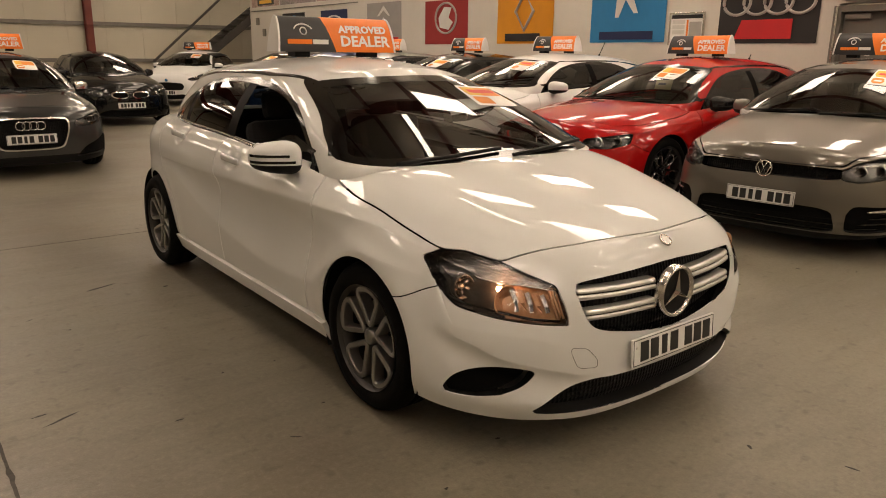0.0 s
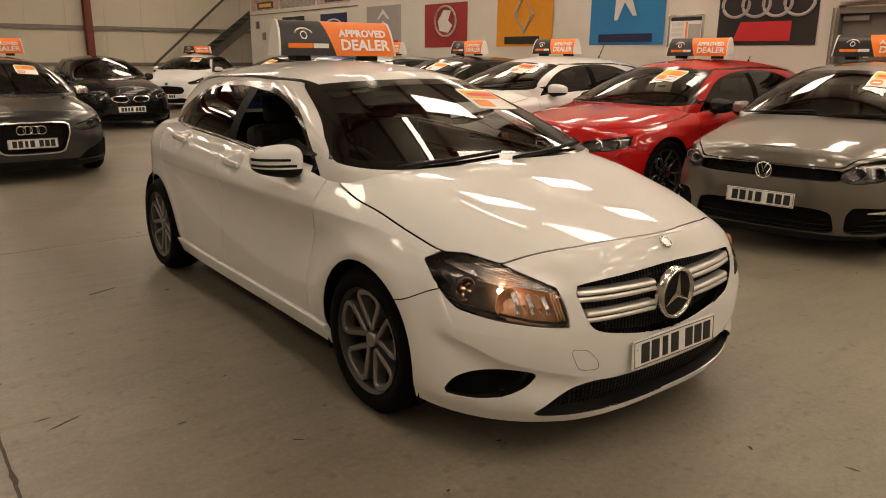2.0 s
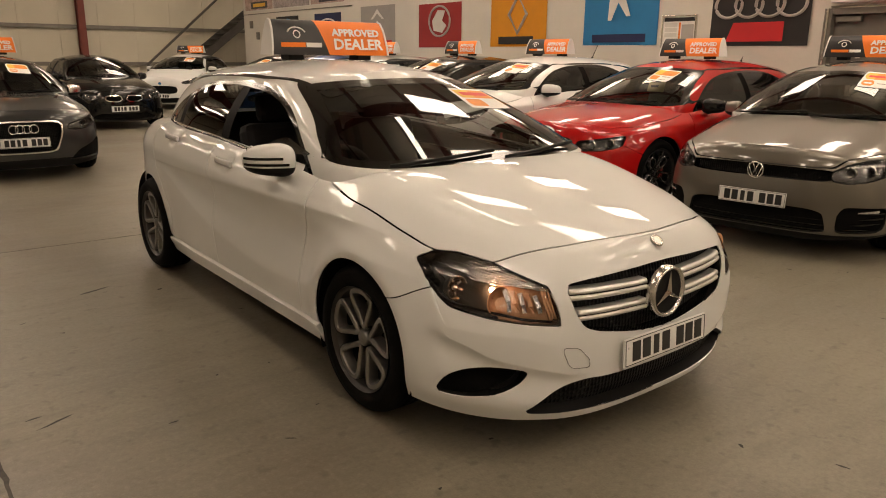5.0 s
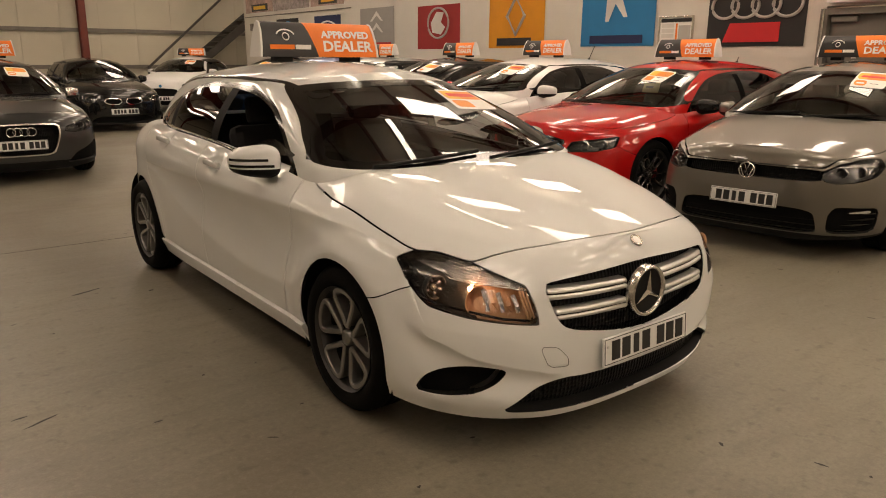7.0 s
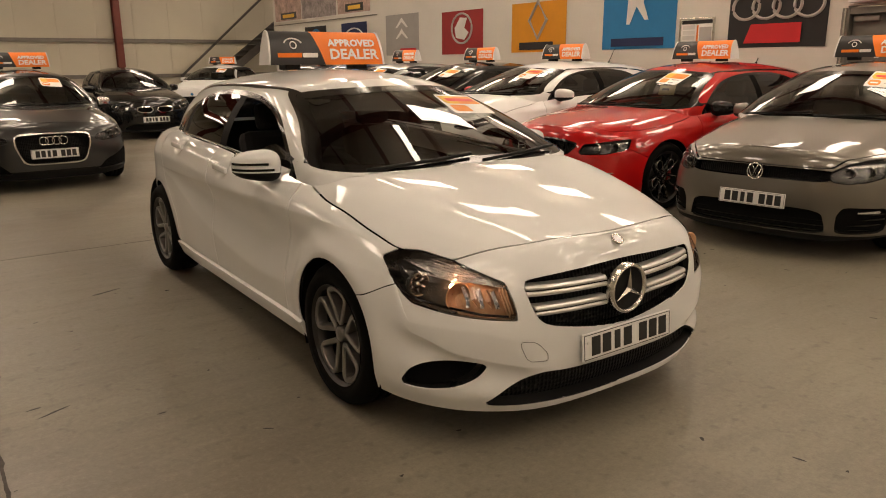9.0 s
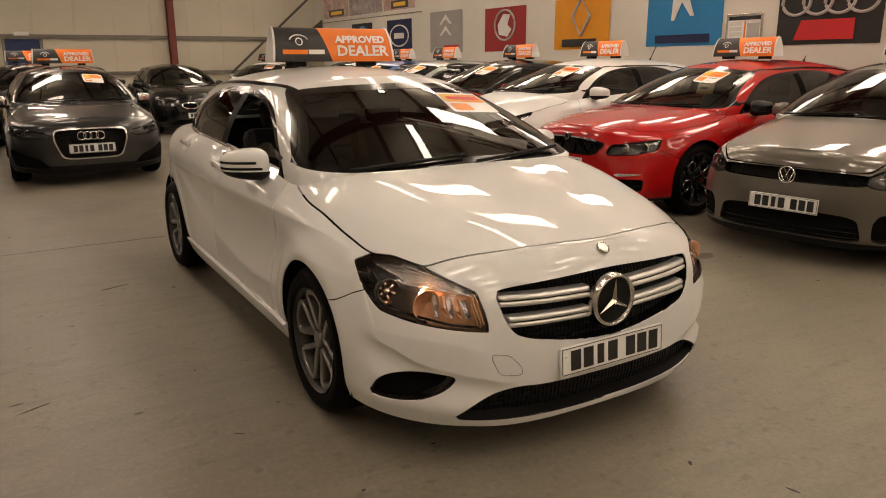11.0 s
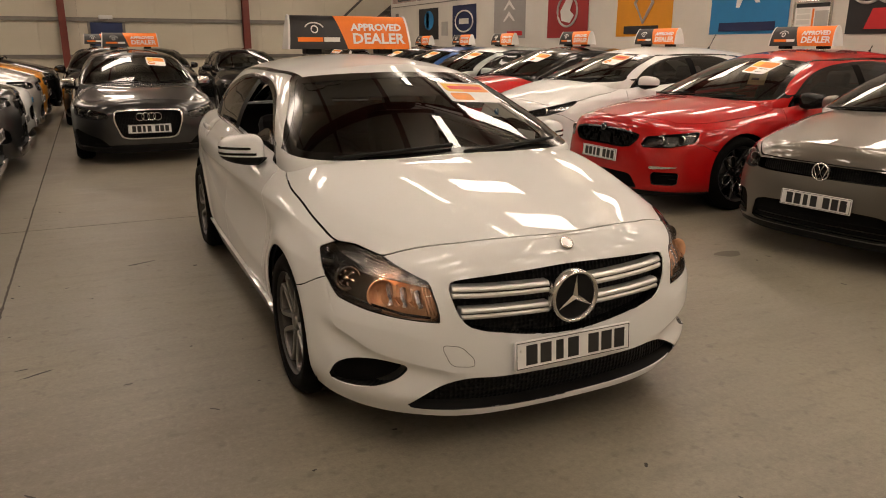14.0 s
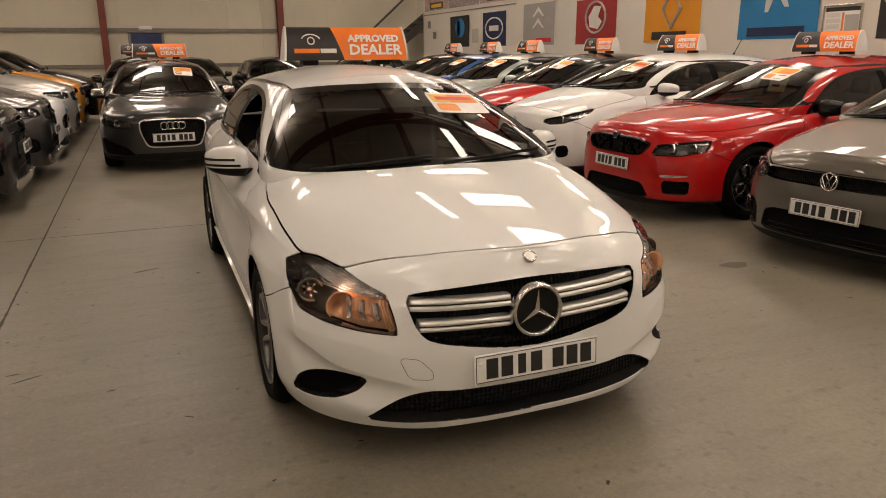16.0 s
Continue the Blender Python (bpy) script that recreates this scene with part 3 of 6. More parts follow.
def roof_sign(m, W=0.80, H=0.205, detail=True):
    """A magnetic roof sign: black and orange curved face, white ends, two feet."""
    root = thing("roof_sign", m, "black and orange curved dealer sign on a car roof", "roof sign", "roof signs")
    prof = [(-0.07, 0.0), (-0.066, 0.05), (-0.055, 0.10), (-0.038, 0.15), (-0.01, 0.195), (0.015, 0.205), (0.035, 0.19), (0.06, 0.13), (0.075, 0.06), (0.08, 0.0)]
    half = W / 2

    def strip(pr, x0, x1):
        V = [(x(z), y, z) for y, z in pr for x in (x0, x1)]
        return np.array(V), [(2 * i, 2 * i + 2, 2 * i + 3, 2 * i + 1)[::-1] for i in range(len(pr) - 1)]

    lean = lambda c: (lambda z: c + (0.075 if abs(c) < half - 0.01 else 0) * (0.10 - z) / 0.2 + (0.02 * (0.2 - z) / 0.2 if c >= half - 0.01 else 0) * 1)
    div = lean(-0.06)
    left, right = (lambda z: -half + 0.02 * z / 0.2), (lambda z: half - 0.02 * z / 0.2)
    obj("black_face", strip(prof[:6], left, div), root, SIGNBLACK, True, "glossy black printed half")
    obj("orange_face", strip(prof[:6], div, right), root, ORANGE, True, "orange printed half")
    obj("back_face", strip(prof[5:], left, right), root, SIGNBLACK)
    for f, flip in ((left, 1), (right, -1)):
        n = len(prof)
        V = np.array([(f(z) - flip * dx, y * 1.05 - 0.002, z * 1.02) for dx in (0.012, 0.0) for y, z in prof])
        F = [tuple(range(n)), tuple(range(n, 2 * n))[::-1]] + [(i, n + i, n + (i + 1) % n, (i + 1) % n) for i in range(n)]
        obj("end_cap", (V, F), root, WHITEPL, False, "white end plate")
    for s in (-1, 1):
        boxpart("foot", (s * 0.24 - 0.05, s * 0.24 + 0.05, -0.05, 0.06, -0.03, 0.002), BLACK, root, 0.006)
    if not SIGN_TEXT:
        SIGN_TEXT["a"], SIGN_TEXT["d"] = text_mesh("APPROVED", 0.064), text_mesh("DEALER", 0.090)
    face = lambda x, z: pose(x, -0.0725 + 0.16 * z + 0.55 * max(0, z - 0.1) ** 1.3 - 0.006, z, 90 - (18 if z > 0.1 else 11), 0, 0)
    placed("lettering", SIGN_TEXT["a"], face(0.005, 0.116) @ Matrix.Diagonal((1.08, 0.95, 1, 1)), SIGNWHITE, root, "white lettering")
    placed("lettering", SIGN_TEXT["d"], face(0.008, 0.036) @ Matrix.Diagonal((1.13, 1, 1, 1)), SIGNWHITE, root, "white lettering")
    # eye mark and a plain bar for the maker's name
    arc = [(-0.235 + 0.062 * math.cos(a), 0.118 + 0.042 * math.sin(a)) for a in np.linspace(0.35, math.pi - 0.35, 9)]
    yy = lambda z: -0.0725 + 0.16 * z + 0.55 * max(0, z - 0.1) ** 1.3 - 0.002
    obj("eye_mark", join(tube([(x, yy(z), z) for x, z in arc], 0.0045, 5), tube([(-0.235 + 0.021 * math.cos(a), yy(0.12 + 0.021 * math.sin(a)), 0.12 + 0.021 * math.sin(a)) for a in np.linspace(0, 2 * math.pi, 14)[:-1]], 0.004, 5, True)), root, SIGNWHITE)
    for x0, x1, mt in ((-0.345, -0.185, ORANGE), (-0.178, -0.075, SIGNWHITE)):
        boxpart("name_bar", (x0, x1, yy(0.06) - 0.003, yy(0.06) + 0.002, 0.045, 0.072), mt, root)
    return root


def offset(me, d):
    N = normals(me)
    return me[0] + d * N, me[1]


def pair(name, me, parent, material, label="", fold=0.005):
    """A panel and its mirror image, as two objects."""
    me = lipped(me, fold) if fold else me
    return [obj(name, q, parent, material, True, label) for q in (me, mirrored(me))]


def one(name, me, parent, material, label="", fold=0.005):
    return obj(name, lipped(both(me), fold) if fold else both(me), parent, material, True, label)


def mirror_unit(parent, S, body, base=BLACK):
    """Door mirrors: a painted shell over a dark base and foot, with a mirror glass behind."""
    cx, cy, cz = S["mirror"]
    for s in (-1, 1):
        V, F = [], []
        n, k = 14, 10
        for i in range(n + 1):
            a = math.pi * i / n - math.pi / 2
            for j in range(2 * k):
                b = math.pi * j / k
                sx, sy, sz = (np.sign(q) * abs(q) ** p for q, p in ((math.sin(a), 0.72), (math.cos(a) * math.cos(b), 0.7), (math.cos(a) * math.sin(b), 0.6)))
                V.append((s * (cx + 0.100 * sx), cy + (0.085 if sy < 0 else 0.03) * sy + 0.055 * sx, cz + (0.074 - 0.014 * sx) * sz))
        F = [(i * 2 * k + j, i * 2 * k + (j + 1) % (2 * k), (i + 1) * 2 * k + (j + 1) % (2 * k), (i + 1) * 2 * k + j)[::s] for i in range(n) for j in range(2 * k)]
        me = weld(np.array(V), F)
        low, up = clip(me, lambda P: P[:, 2] - cz + 0.030)
        m = obj("door_mirror", up, parent, body)
        obj("mirror_base", low, m, base)
        if S.get("slit"):
            for dz in (0.012, -0.016):
                slit = clip(((up[0] - (s * cx, cy, cz)) * 1.025 + (s * cx, cy, cz), up[1]), lambda P: P[:, 2] - cz - dz - 0.006)[0]
                slit = clip(slit, lambda P: cz + dz - 0.006 - P[:, 2])[0]
                slit = clip(slit, lambda P: P[:, 1] - cy - 0.04)[0]
                slit = clip(slit, lambda P: cx - (0.055 if dz < 0 else 0.03) - np.abs(P[:, 0]))[0]
                obj("signal_slit", slit, m, GLOSSBLACK)
        obj("mirror_foot", join(tube([(s * (cx - 0.06), cy + 0.01, cz - 0.06), (s * (cx - 0.15), cy + 0.0, cz - 0.075), (s * (cx - 0.2), cy - 0.01, cz - 0.07)], 0.024)), m, base)
        boxpart("mirror_glass", (s * cx - 0.085, s * cx + 0.085, cy + 0.030, cy + 0.036, cz - 0.05, cz + 0.06), CHROME, m)


def seat(parent, x, y, name="seat"):
    root = new(name)
    root.parent = parent
    root.matrix_basis = pose(x, y, 0.0)
    boxpart("cushion", (-0.25, 0.25, -0.25, 0.27, 0.36, 0.52), CABIN, root, 0.05)
    part("backrest", box(bmesh.new(), -0.25, 0.25, -0.06, 0.08, 0.0, 0.62, 0.055, pose(0, 0.27, 0.47, -18)), CABIN, root)
    part("headrest", box(bmesh.new(), -0.12, 0.12, -0.045, 0.05, 0.0, 0.17, 0.04, pose(0, 0.49, 1.06, -8)), CABIN, root)


def interior(parent, S):
    """Dashboard, wheel, seats and floor of a right-hand drive cabin."""
    y0 = S["belt"][1]
    W = S["belt"][0] - 0.05
    zb = float(S["beltz"](y0 + 0.3)) - 0.05
    part("dashboard", box(bmesh.new(), -W, W, y0 + 0.16, y0 + 0.72, zb - 0.45, zb - 0.035, 0.07), CABINGREY, parent)
    boxpart("cabin_floor", (-W, W, y0 + 0.2, S["len"] - 0.6, 0.24, 0.30), CABIN, parent)
    boxpart("parcel_shelf", (-W + 0.05, W - 0.05, S["len"] - 1.0, S["len"] - 0.4, zb - 0.12, zb - 0.09), CABIN, parent)
    sw = [(-0.36 + 0.18 * math.cos(a), y0 + 0.84 + 0.07 * math.sin(a), zb - 0.10 + 0.165 * math.sin(a)) for a in np.linspace(0, 2 * math.pi, 29)[:-1]]
    hub = lathe([(0.001, -0.02), (0.06, -0.015), (0.07, 0.02)], 16, "y")
    obj("steering_wheel", join(tube(sw, 0.016, 8, True), shifted(hub, (-0.36, y0 + 0.84, zb - 0.1)), tube([(-0.53, y0 + 0.84, zb - 0.1), (-0.19, y0 + 0.84, zb - 0.1)], 0.014)), parent, BLACK)
    for x in (-0.36, 0.36):
        seat(parent, x, y0 + 1.18, "front_seat")
    boxpart("rear_bench", (-0.62, 0.62, y0 + 1.95, y0 + 2.4, 0.36, 0.52), CABIN, parent, 0.05)
    part("rear_backrest", box(bmesh.new(), -0.62, 0.62, -0.06, 0.08, 0, 0.62, 0.05, pose(0, y0 + 2.42, 0.47, -20)), CABIN, parent)
    zr = float(S["roof"](S["roofloop"][1] + 0.3))
    part("rear_view_mirror", box(bmesh.new(), -0.12, 0.12, -0.015, 0.015, -0.03, 0.035, 0.012, pose(0, S["roofloop"][1] - 0.06, zr - 0.13, 10)), BLACK, parent)


def build_car(S, D, m, body, label, category="car", group="parked cars", fine=1.0):
    """A whole car: panels cut out of the body surface along their seams, lamps, grille, glass, cabin and wheels."""
    root = thing("car", m, label, category, group)
    nu = int(200 * fine)
    M = lower_body(S, int(nu * 1.15), int(50 * fine), int(22 * fine))
    G = greenhouse(S, nu, int(22 * fine), int(14 * fine))
    X, Y, Z = (lambda V: V[:, 0]), (lambda V: V[:, 1]), (lambda V: V[:, 2])
    H = lambda V: V[:, 0] + V[:, 1]
    arch = lambda V: np.minimum.reduce([np.hypot(Y(V) - yw, Z(V) - S["hub"]) - S["arch"] for yw in S["axles"]])
    belt = outline(np.concatenate([np.column_stack(loop(np.linspace(0, 1, 60), *S["belt"])), [(-0.3, S["belt"][4]), (-0.3, S["belt"][1])]]), 0)
    # inner shell, near-black: puts the shade into the panel gaps
    M = clip(M, arch)[1]
    deck = lambda V: np.maximum(belt(X(V), Y(V)) + 0.035, 0.70 - Z(V))
    M = clip(M, deck)[1]
    shell = clip(offset(M, -0.03), lambda V: arch(V) - 0.03)[1]
    for key in ("grille", "intake", "vent", "headlight"):
        if key in D:
            f = outline(D[key], 3, D.get("lampcut", 0.07) if key == "headlight" else D.get("cut", 0.22))
            use = (lambda V: np.maximum(f(X(V), Z(V)), Y(V) - 0.75)) if key in ("grille", "intake") else (lambda V: np.maximum(f(H(V), Z(V)), Y(V) - 1.0))
            shell = clip(shell, lambda V: use(V) - 0.012)[1]
    one("inner_shell", shell, root, VOID, fold=0)
    for s in (-1, 1):
        for yw in S["axles"]:
            R = S["arch"] + 0.02
            V, F = lathe([(R, 0.90), (R, 0.56), (0.02, 0.56)], 40)
            V = V * (s, 1, 1) + (0, yw, S["hub"])
            W = max(q[1] for q in S["lev"])
            V[:, 0] = np.sign(V[:, 0]) * np.minimum(np.abs(V[:, 0]), W - 0.035)
            obj("wheel_arch_liner", clip((V, F), lambda V: 0.17 - Z(V))[0], root, VOID)
    # openings and lamps
    cut_ = D.get("cut", 0.22)
    hl = outline(D["headlight"], 3, D.get("lampcut", 0.07))
    fh = lambda V: np.maximum(hl(H(V), Z(V)), Y(V) - 1.0)
    lamp, M = gapped(M, fh, 0.006)
    gl = outline(D["grille"], 3, cut_)
    fg = lambda V: np.maximum(gl(X(V), Z(V)), Y(V) - 0.6)
    grille, M = clip(M, fg)
    holes = []
    for key, f2 in (("intake", X), ("vent", H)):
        for poly in D.get(key + "s", [D[key]] if key in D else []):
            o = outline(poly, 3, cut_)
            hole, M = clip(M, lambda V: np.maximum(o(f2(V), Z(V)), Y(V) - 0.75))
            holes.append((key, hole))
    # panels
    bn = outline(D["bonnet"], 2, 0.15)
    fb = lambda V: np.maximum(bn(X(V), Y(V)), D.get("bonnetz", 0.70 * S.get("zk", 1.0)) - Z(V))
    bonnet, M = gapped(M, fb, 0.007)
    one("bonnet", bonnet, root, body)
    cowl, M = clip(M, lambda V: np.maximum(np.maximum(belt(X(V), Y(V)) - 0.05, X(V) - S["belt"][0] + 0.10), np.maximum(Y(V) - S["belt"][1] - 0.34, 0.70 - Z(V))))
    one("cowl", cowl, root, BLACK, fold=0)
    zl = D["bumperline"]
    bumper, M = gapped(M, lambda V: np.maximum(Z(V) - zl(H(V)), H(V) - D["bumperend"]), 0.005)
    if "chin" in D:
        chin, bumper = clip(bumper, lambda V: Z(V) - D["chin"])
        one("lower_lip", offset(chin, 0.003), root, BLACK, "black lower lip", 0.01)
    one("front_bumper", bumper, root, body)
    sillp, M = gapped(M, lambda V: np.maximum(Z(V) - S["sill"](Y(V)) - 0.085, np.maximum(S["axles"][0] - Y(V), Y(V) - S["axles"][1])), 0.003)
    pair("side_skirt", offset(sillp, D.get("skirtout", 0.004)), root, D.get("skirt", body), "", D.get("skirtout", 0.004) + 0.006)
    d1, d2, d3 = D["doors"]
    fender, M = gapped(M, lambda V: Y(V) - d1(Z(V)), 0.006)
    pair("front_wing", fender, root, body)
    door, M = gapped(M, lambda V: Y(V) - d2(Z(V)), 0.006)
    doors = pair("front_door", door, root, body)
    if d3 is not None:
        rdoor, M = gapped(M, lambda V: Y(V) - d3(Z(V)), 0.006)
        rdoors = pair("rear_door", rdoor, root, body)
    one("rear_body", M, root, body)
    # cabin
    ws = outline(D["windscreen"], 2, 0.2)
    fw = lambda V: np.maximum(ws(X(V), Z(V)), Y(V) - S["roofloop"][1] - 0.45)
    screen, G = clip(G, fw)
    border, pane = clip(screen, lambda V: -ws(X(V), Z(V)) - 0.028)
    one("windscreen", pane, root, GLASS, "tinted windscreen", 0).visible_shadow = False
    one("windscreen_border", offset(border, 0.001), root, GLOSSBLACK, fold=0)
    scuttle, G = clip(G, lambda V: np.maximum(np.maximum(Z(V) - D["windscreen"][0][1] - 0.004, X(V) - 0.68 * S["belt"][0]), Y(V) - S["belt"][1] - 0.36))
    one("scuttle", scuttle, root, BLACK, "black panel below the windscreen", 0)
    trim, G = clip(G, lambda V: np.maximum(np.maximum(ws(X(V), Z(V)) - 0.002 - D.get("moulding", 0.003) * ease(Z(V), D["windscreen"][0][1] + 0.02, D["windscreen"][0][1] + 0.13), D["windscreen"][0][1] + 0.02 - Z(V)), np.maximum(0.52 - X(V), Y(V) - S["roofloop"][1] - 0.40)))
    pair("pillar_moulding", offset(trim, 0.003), root, GLOSSBLACK, "gloss black moulding along the windscreen", 0.006)
    dl = outline(D["dlo"], 3, 0.2)
    fd = lambda V: np.maximum(dl(Y(V), Z(V)), 0.3 - X(V))
    side, G = clip(G, fd)
    frame_, panes = clip(side, lambda V: -dl(Y(V), Z(V)) - D.get("seal", 0.02))
    strip, frame_ = clip(frame_, lambda V: np.maximum(Z(V) - D["strip"](Y(V)) - 0.016, D["stripfrom"] - Y(V)))
    pair("window_seal", offset(frame_, 0.001), root, GLOSSBLACK, fold=0)
    pair("belt_strip", offset(strip, 0.003), root, D.get("stripmat", GLOSSBLACK), fold=0.004)
    panes, sail = clip(panes, lambda V: D["sail"] + 0.30 * (1.0 - Z(V)) - Y(V))
    pair("mirror_sail", sail, root, BLACK, fold=0)
    pillars = D["pillars"]
    for k, (a, b) in enumerate(pillars):
        post, panes = clip(panes, lambda V: np.abs(Y(V) - a - 0.35 * b * (Z(V) - 1.15)) - 0.5 * abs(b) - 0.02)
        pair("window_pillar", post, root, PILLAR, fold=0)
    edges = sorted(a for a, b in pillars)
    cut, rest = [], panes
    for a in edges:
        c, rest = clip(rest, lambda V: Y(V) - a)
        cut.append(c)
    for k, q in enumerate(cut + [rest]):
        if q[1] and not (k == 0 and D.get("open_window")):
            for o in pair("side_window", q, root, PRIVACY, fold=0):
                o.visible_shadow = False
    rw = lambda V: np.maximum(S["len"] - 0.95 - Y(V), np.maximum(X(V) - 0.56, np.abs(Z(V) - 1.17) - 0.13))
    back, G = clip(G, rw)
    one("rear_window", back, root, PRIVACY, fold=0).visible_shadow = False
    rx, ry = S["roofloop"][0], S["roofloop"][1]
    rooff = lambda V: np.maximum(X(V) - (rx - 0.055) - 0.05 * ease(Y(V), ry, ry + 0.5) + 0.03 * ease(Y(V), S["len"] - 1.2, S["len"]), np.maximum(S["roof"](Y(V)) - S["crown"] - 0.02 - Z(V), ry - 0.15 - Y(V)))
    roof, frames = gapped(G, rooff, 0.018)
    line_ = clip(clip(greenhouse(S, nu, int(22 * fine), int(28 * fine)), lambda V: np.maximum(np.abs(rooff(V)) - 0.013, 0.25 - X(V)))[0], lambda V: Y(V) - S["len"] + 0.45)[0]
    pair("roof_moulding", offset(line_, 0.001), root, GLOSSBLACK, "", 0.006)
    one("roof", roof, root, D.get("roofpaint", body), fold=0.01)
    one("cabin_frame", frames, root, D.get("framepaint", body))
    one("roof_ditch", offset(clip(clip(greenhouse(S, nu // 2), lambda V: 1.2 - Z(V))[0], lambda V: np.abs(X(V) - rx + 0.03) - 0.09)[0], -0.008), root, BLACK, fold=0)
    one("headlining", offset(clip(greenhouse(S, nu // 2, 12, 8), lambda V: S["roof"](Y(V)) - S["crown"] - 0.03 - Z(V))[0], -0.04), root, CABIN, fold=0)
    interior(root, S)
    # lamps
    lens = pair("headlight", offset(lamp, 0.002), root, LENS, "clear headlamp", 0)
    back = offset(lamp, -D.get("lampdepth", 0.04) + 0.004)
    split, band = D["lampsplit"]
    bright, rest = clip(back, lambda V: band(H(V)) - Z(V))
    turn, dim = clip(rest, split if callable(split) else (lambda V: H(V) - split))
    for k, s in enumerate((1, -1)):
        f = (lambda q: q) if k == 0 else mirrored
        lens[k].visible_shadow = False
        if turn[1]:
            obj("indicator_reflector", f(turn), lens[k], D.get("turnmat", REFLECTOR), True, "warm lit indicator bowl" if D.get("lit") else "")
        if bright[1]:
            obj("lamp_reflector", f(bright), lens[k], D.get("lampmat", REFLECTOR))
        if dim[1]:
            obj("lamp_housing", f(dim), lens[k], LAMPGREY)
        rim_ = lipped(lamp, D.get("lampdepth", 0.04))
        obj("lamp_rim", f((rim_[0], rim_[1][len(lamp[1]):])), lens[k], D.get("rimmat", BLACK))
        for hx, hy, hz, r in D["bulbs"]:
            hx, hy, hz = behind(lamp, hx + hy, hz, D.get("bulbdeep", 0.022))
            bowl = lathe([(0.004, 0.03), (r * 0.5, 0.022), (r * 0.85, 0.0), (r, -0.012), (r * 1.08, -0.012), (r * 1.1, 0.01)], 24, "y")
            pj = obj("projector", shifted(bowl, (s * hx, hy, hz)), lens[k], D.get("bowlmat", STEEL))
            obj("projector_ring", shifted(lathe([(r, -0.014), (r * 1.12, -0.016), (r * 1.16, -0.004)], 24, "y"), (s * hx, hy, hz)), lens[k], D.get("ringmat", CHROME))
        if D.get("lit"):
            bx, by, bz = D["lit"]
            bm = bmesh.new()
            bmesh.ops.create_uvsphere(bm, u_segments=12, v_segments=8, radius=0.010, matrix=pose(s * bx, by, bz))
            part("lit_bulb", bm, AMBER, lens[k], "glowing amber bulb", True)
        if D.get("lampfn"):
            D["lampfn"](lens[k], f, lamp)
    for key, hole in holes:
        hb = (hole[0] + (0, 0.055, 0), hole[1])
        w_ = lipped(hole, 0.06)
        walls = (w_[0], w_[1][len(hole[1]):])
        if key == "intake":
            q = one("lower_intake", hb, root, D.get("meshmat", VOID), fold=0)
            obj("intake_edge", both(walls), q, BLACK)
        else:
            for k, f in enumerate((lambda q: q, mirrored)):
                q = obj("bumper_vent", f(hb), root, VOID)
                obj("vent_edge", f(walls), q, BLACK)
        # bars across the opening
        V = hole[0][sorted({i for q in hole[1] for i in q})]
        z0, z1 = V[:, 2].min(), V[:, 2].max()
        step = D.get("barstep", 0.035)
        for z in np.arange(z0 + step * 0.6, z1 - 0.008, step):
            bar = clip((hole[0] + (0, 0.03, 0), hole[1]), lambda V: np.abs(V[:, 2] - z) - D.get("bar", 0.0035))[0]
            for bar in pieces(bar):
                xs = [bar[0][i][0] for q in bar[1] for i in q]
                if max(xs) - min(xs) < 0.03:
                    continue
                bar = lipped(bar, 0.012)
                if key == "intake" and min(xs) < 0.01:
                    obj("intake_bar", both(bar), root, GLOSSBLACK)
                else:
                    pair("vent_bar", bar, root, GLOSSBLACK, fold=0)
    if "clearlamp" in D:
        o = outline(D["clearlamp"], 2, 0.1)
        fl = clip(lower_body(S, nu, int(36 * fine), 6), lambda V: np.maximum(o(H(V), Z(V)), Y(V) - 0.75))[0]
        for q in pair("fog_lamp", offset(fl, 0.004), root, REFLECTOR, "clear bumper lamp strip", 0.01):
            pass
    gb = (grille[0] + (0, 0.06, 0), grille[1])
    gw = lipped(both(grille), 0.07)
    gr = obj("grille", both(gb), root, D.get("meshmat", VOID))
    obj("grille_edge", (gw[0], gw[1][2 * len(grille[1]):]), gr, D.get("grille_edge", GLOSSBLACK))
    D["front"](root, gr, S, D, grille)
    if "plate" in D:
        number_plate(root, *D["plate"])
    if "mirror" in S:
        mirror_unit(root, S, D.get("mirrorpaint", body))
    for x in (-1, 1):
        for yw in S["axles"]:
            wheel(root, x * (max(q[1] for q in S["lev"]) - 0.122), yw, S, D["wheel"])
    for drs, ys in ((doors, D["handles"][0]), (rdoors if d3 is not None else [], D["handles"][1] if d3 is not None else 0)):
        for d, s in zip(drs, (1, -1)):
            hx, hy, hz = ys
            bm = bmesh.new()
            box(bm, -0.012, 0.010, -0.105, 0.105, -0.017, 0.017, 0.009, pose(s * hx, hy, hz, 2 if s else 0))
            part("door_handle", bm, body, d, "", True)
    # wipers
    scr = both(screen)
    P = scr[0][sorted({i for q in scr[1] for i in q})]
    for x0, x1 in ((-0.60, -0.02), (0.02, 0.58)):
        pts = []
        for t in np.linspace(0, 1, 9):
            x = (x0 + (x1 - x0) * t) * S["belt"][0] / 0.775
            near = P[np.abs(P[:, 0] - x) < 0.04]
            low = near[near[:, 2].argmin()]
            lift_ = 0.002 + 0.030 * t
            pts.append((x, low[1] - 0.008 + 1.6 * lift_, low[2] + 0.012 + lift_))
        obj("wiper", tube(pts, 0.009, 6), root, BLACK)
    # tail lamps
    tl = lambda V: np.maximum(np.abs(Z(V) - 0.90) - 0.07, S["len"] - 0.42 - Y(V))
    tail = clip(clip(lower_body(S, nu // 2, 20, 10), tl)[0], lambda V: 0.4 - X(V))[0]
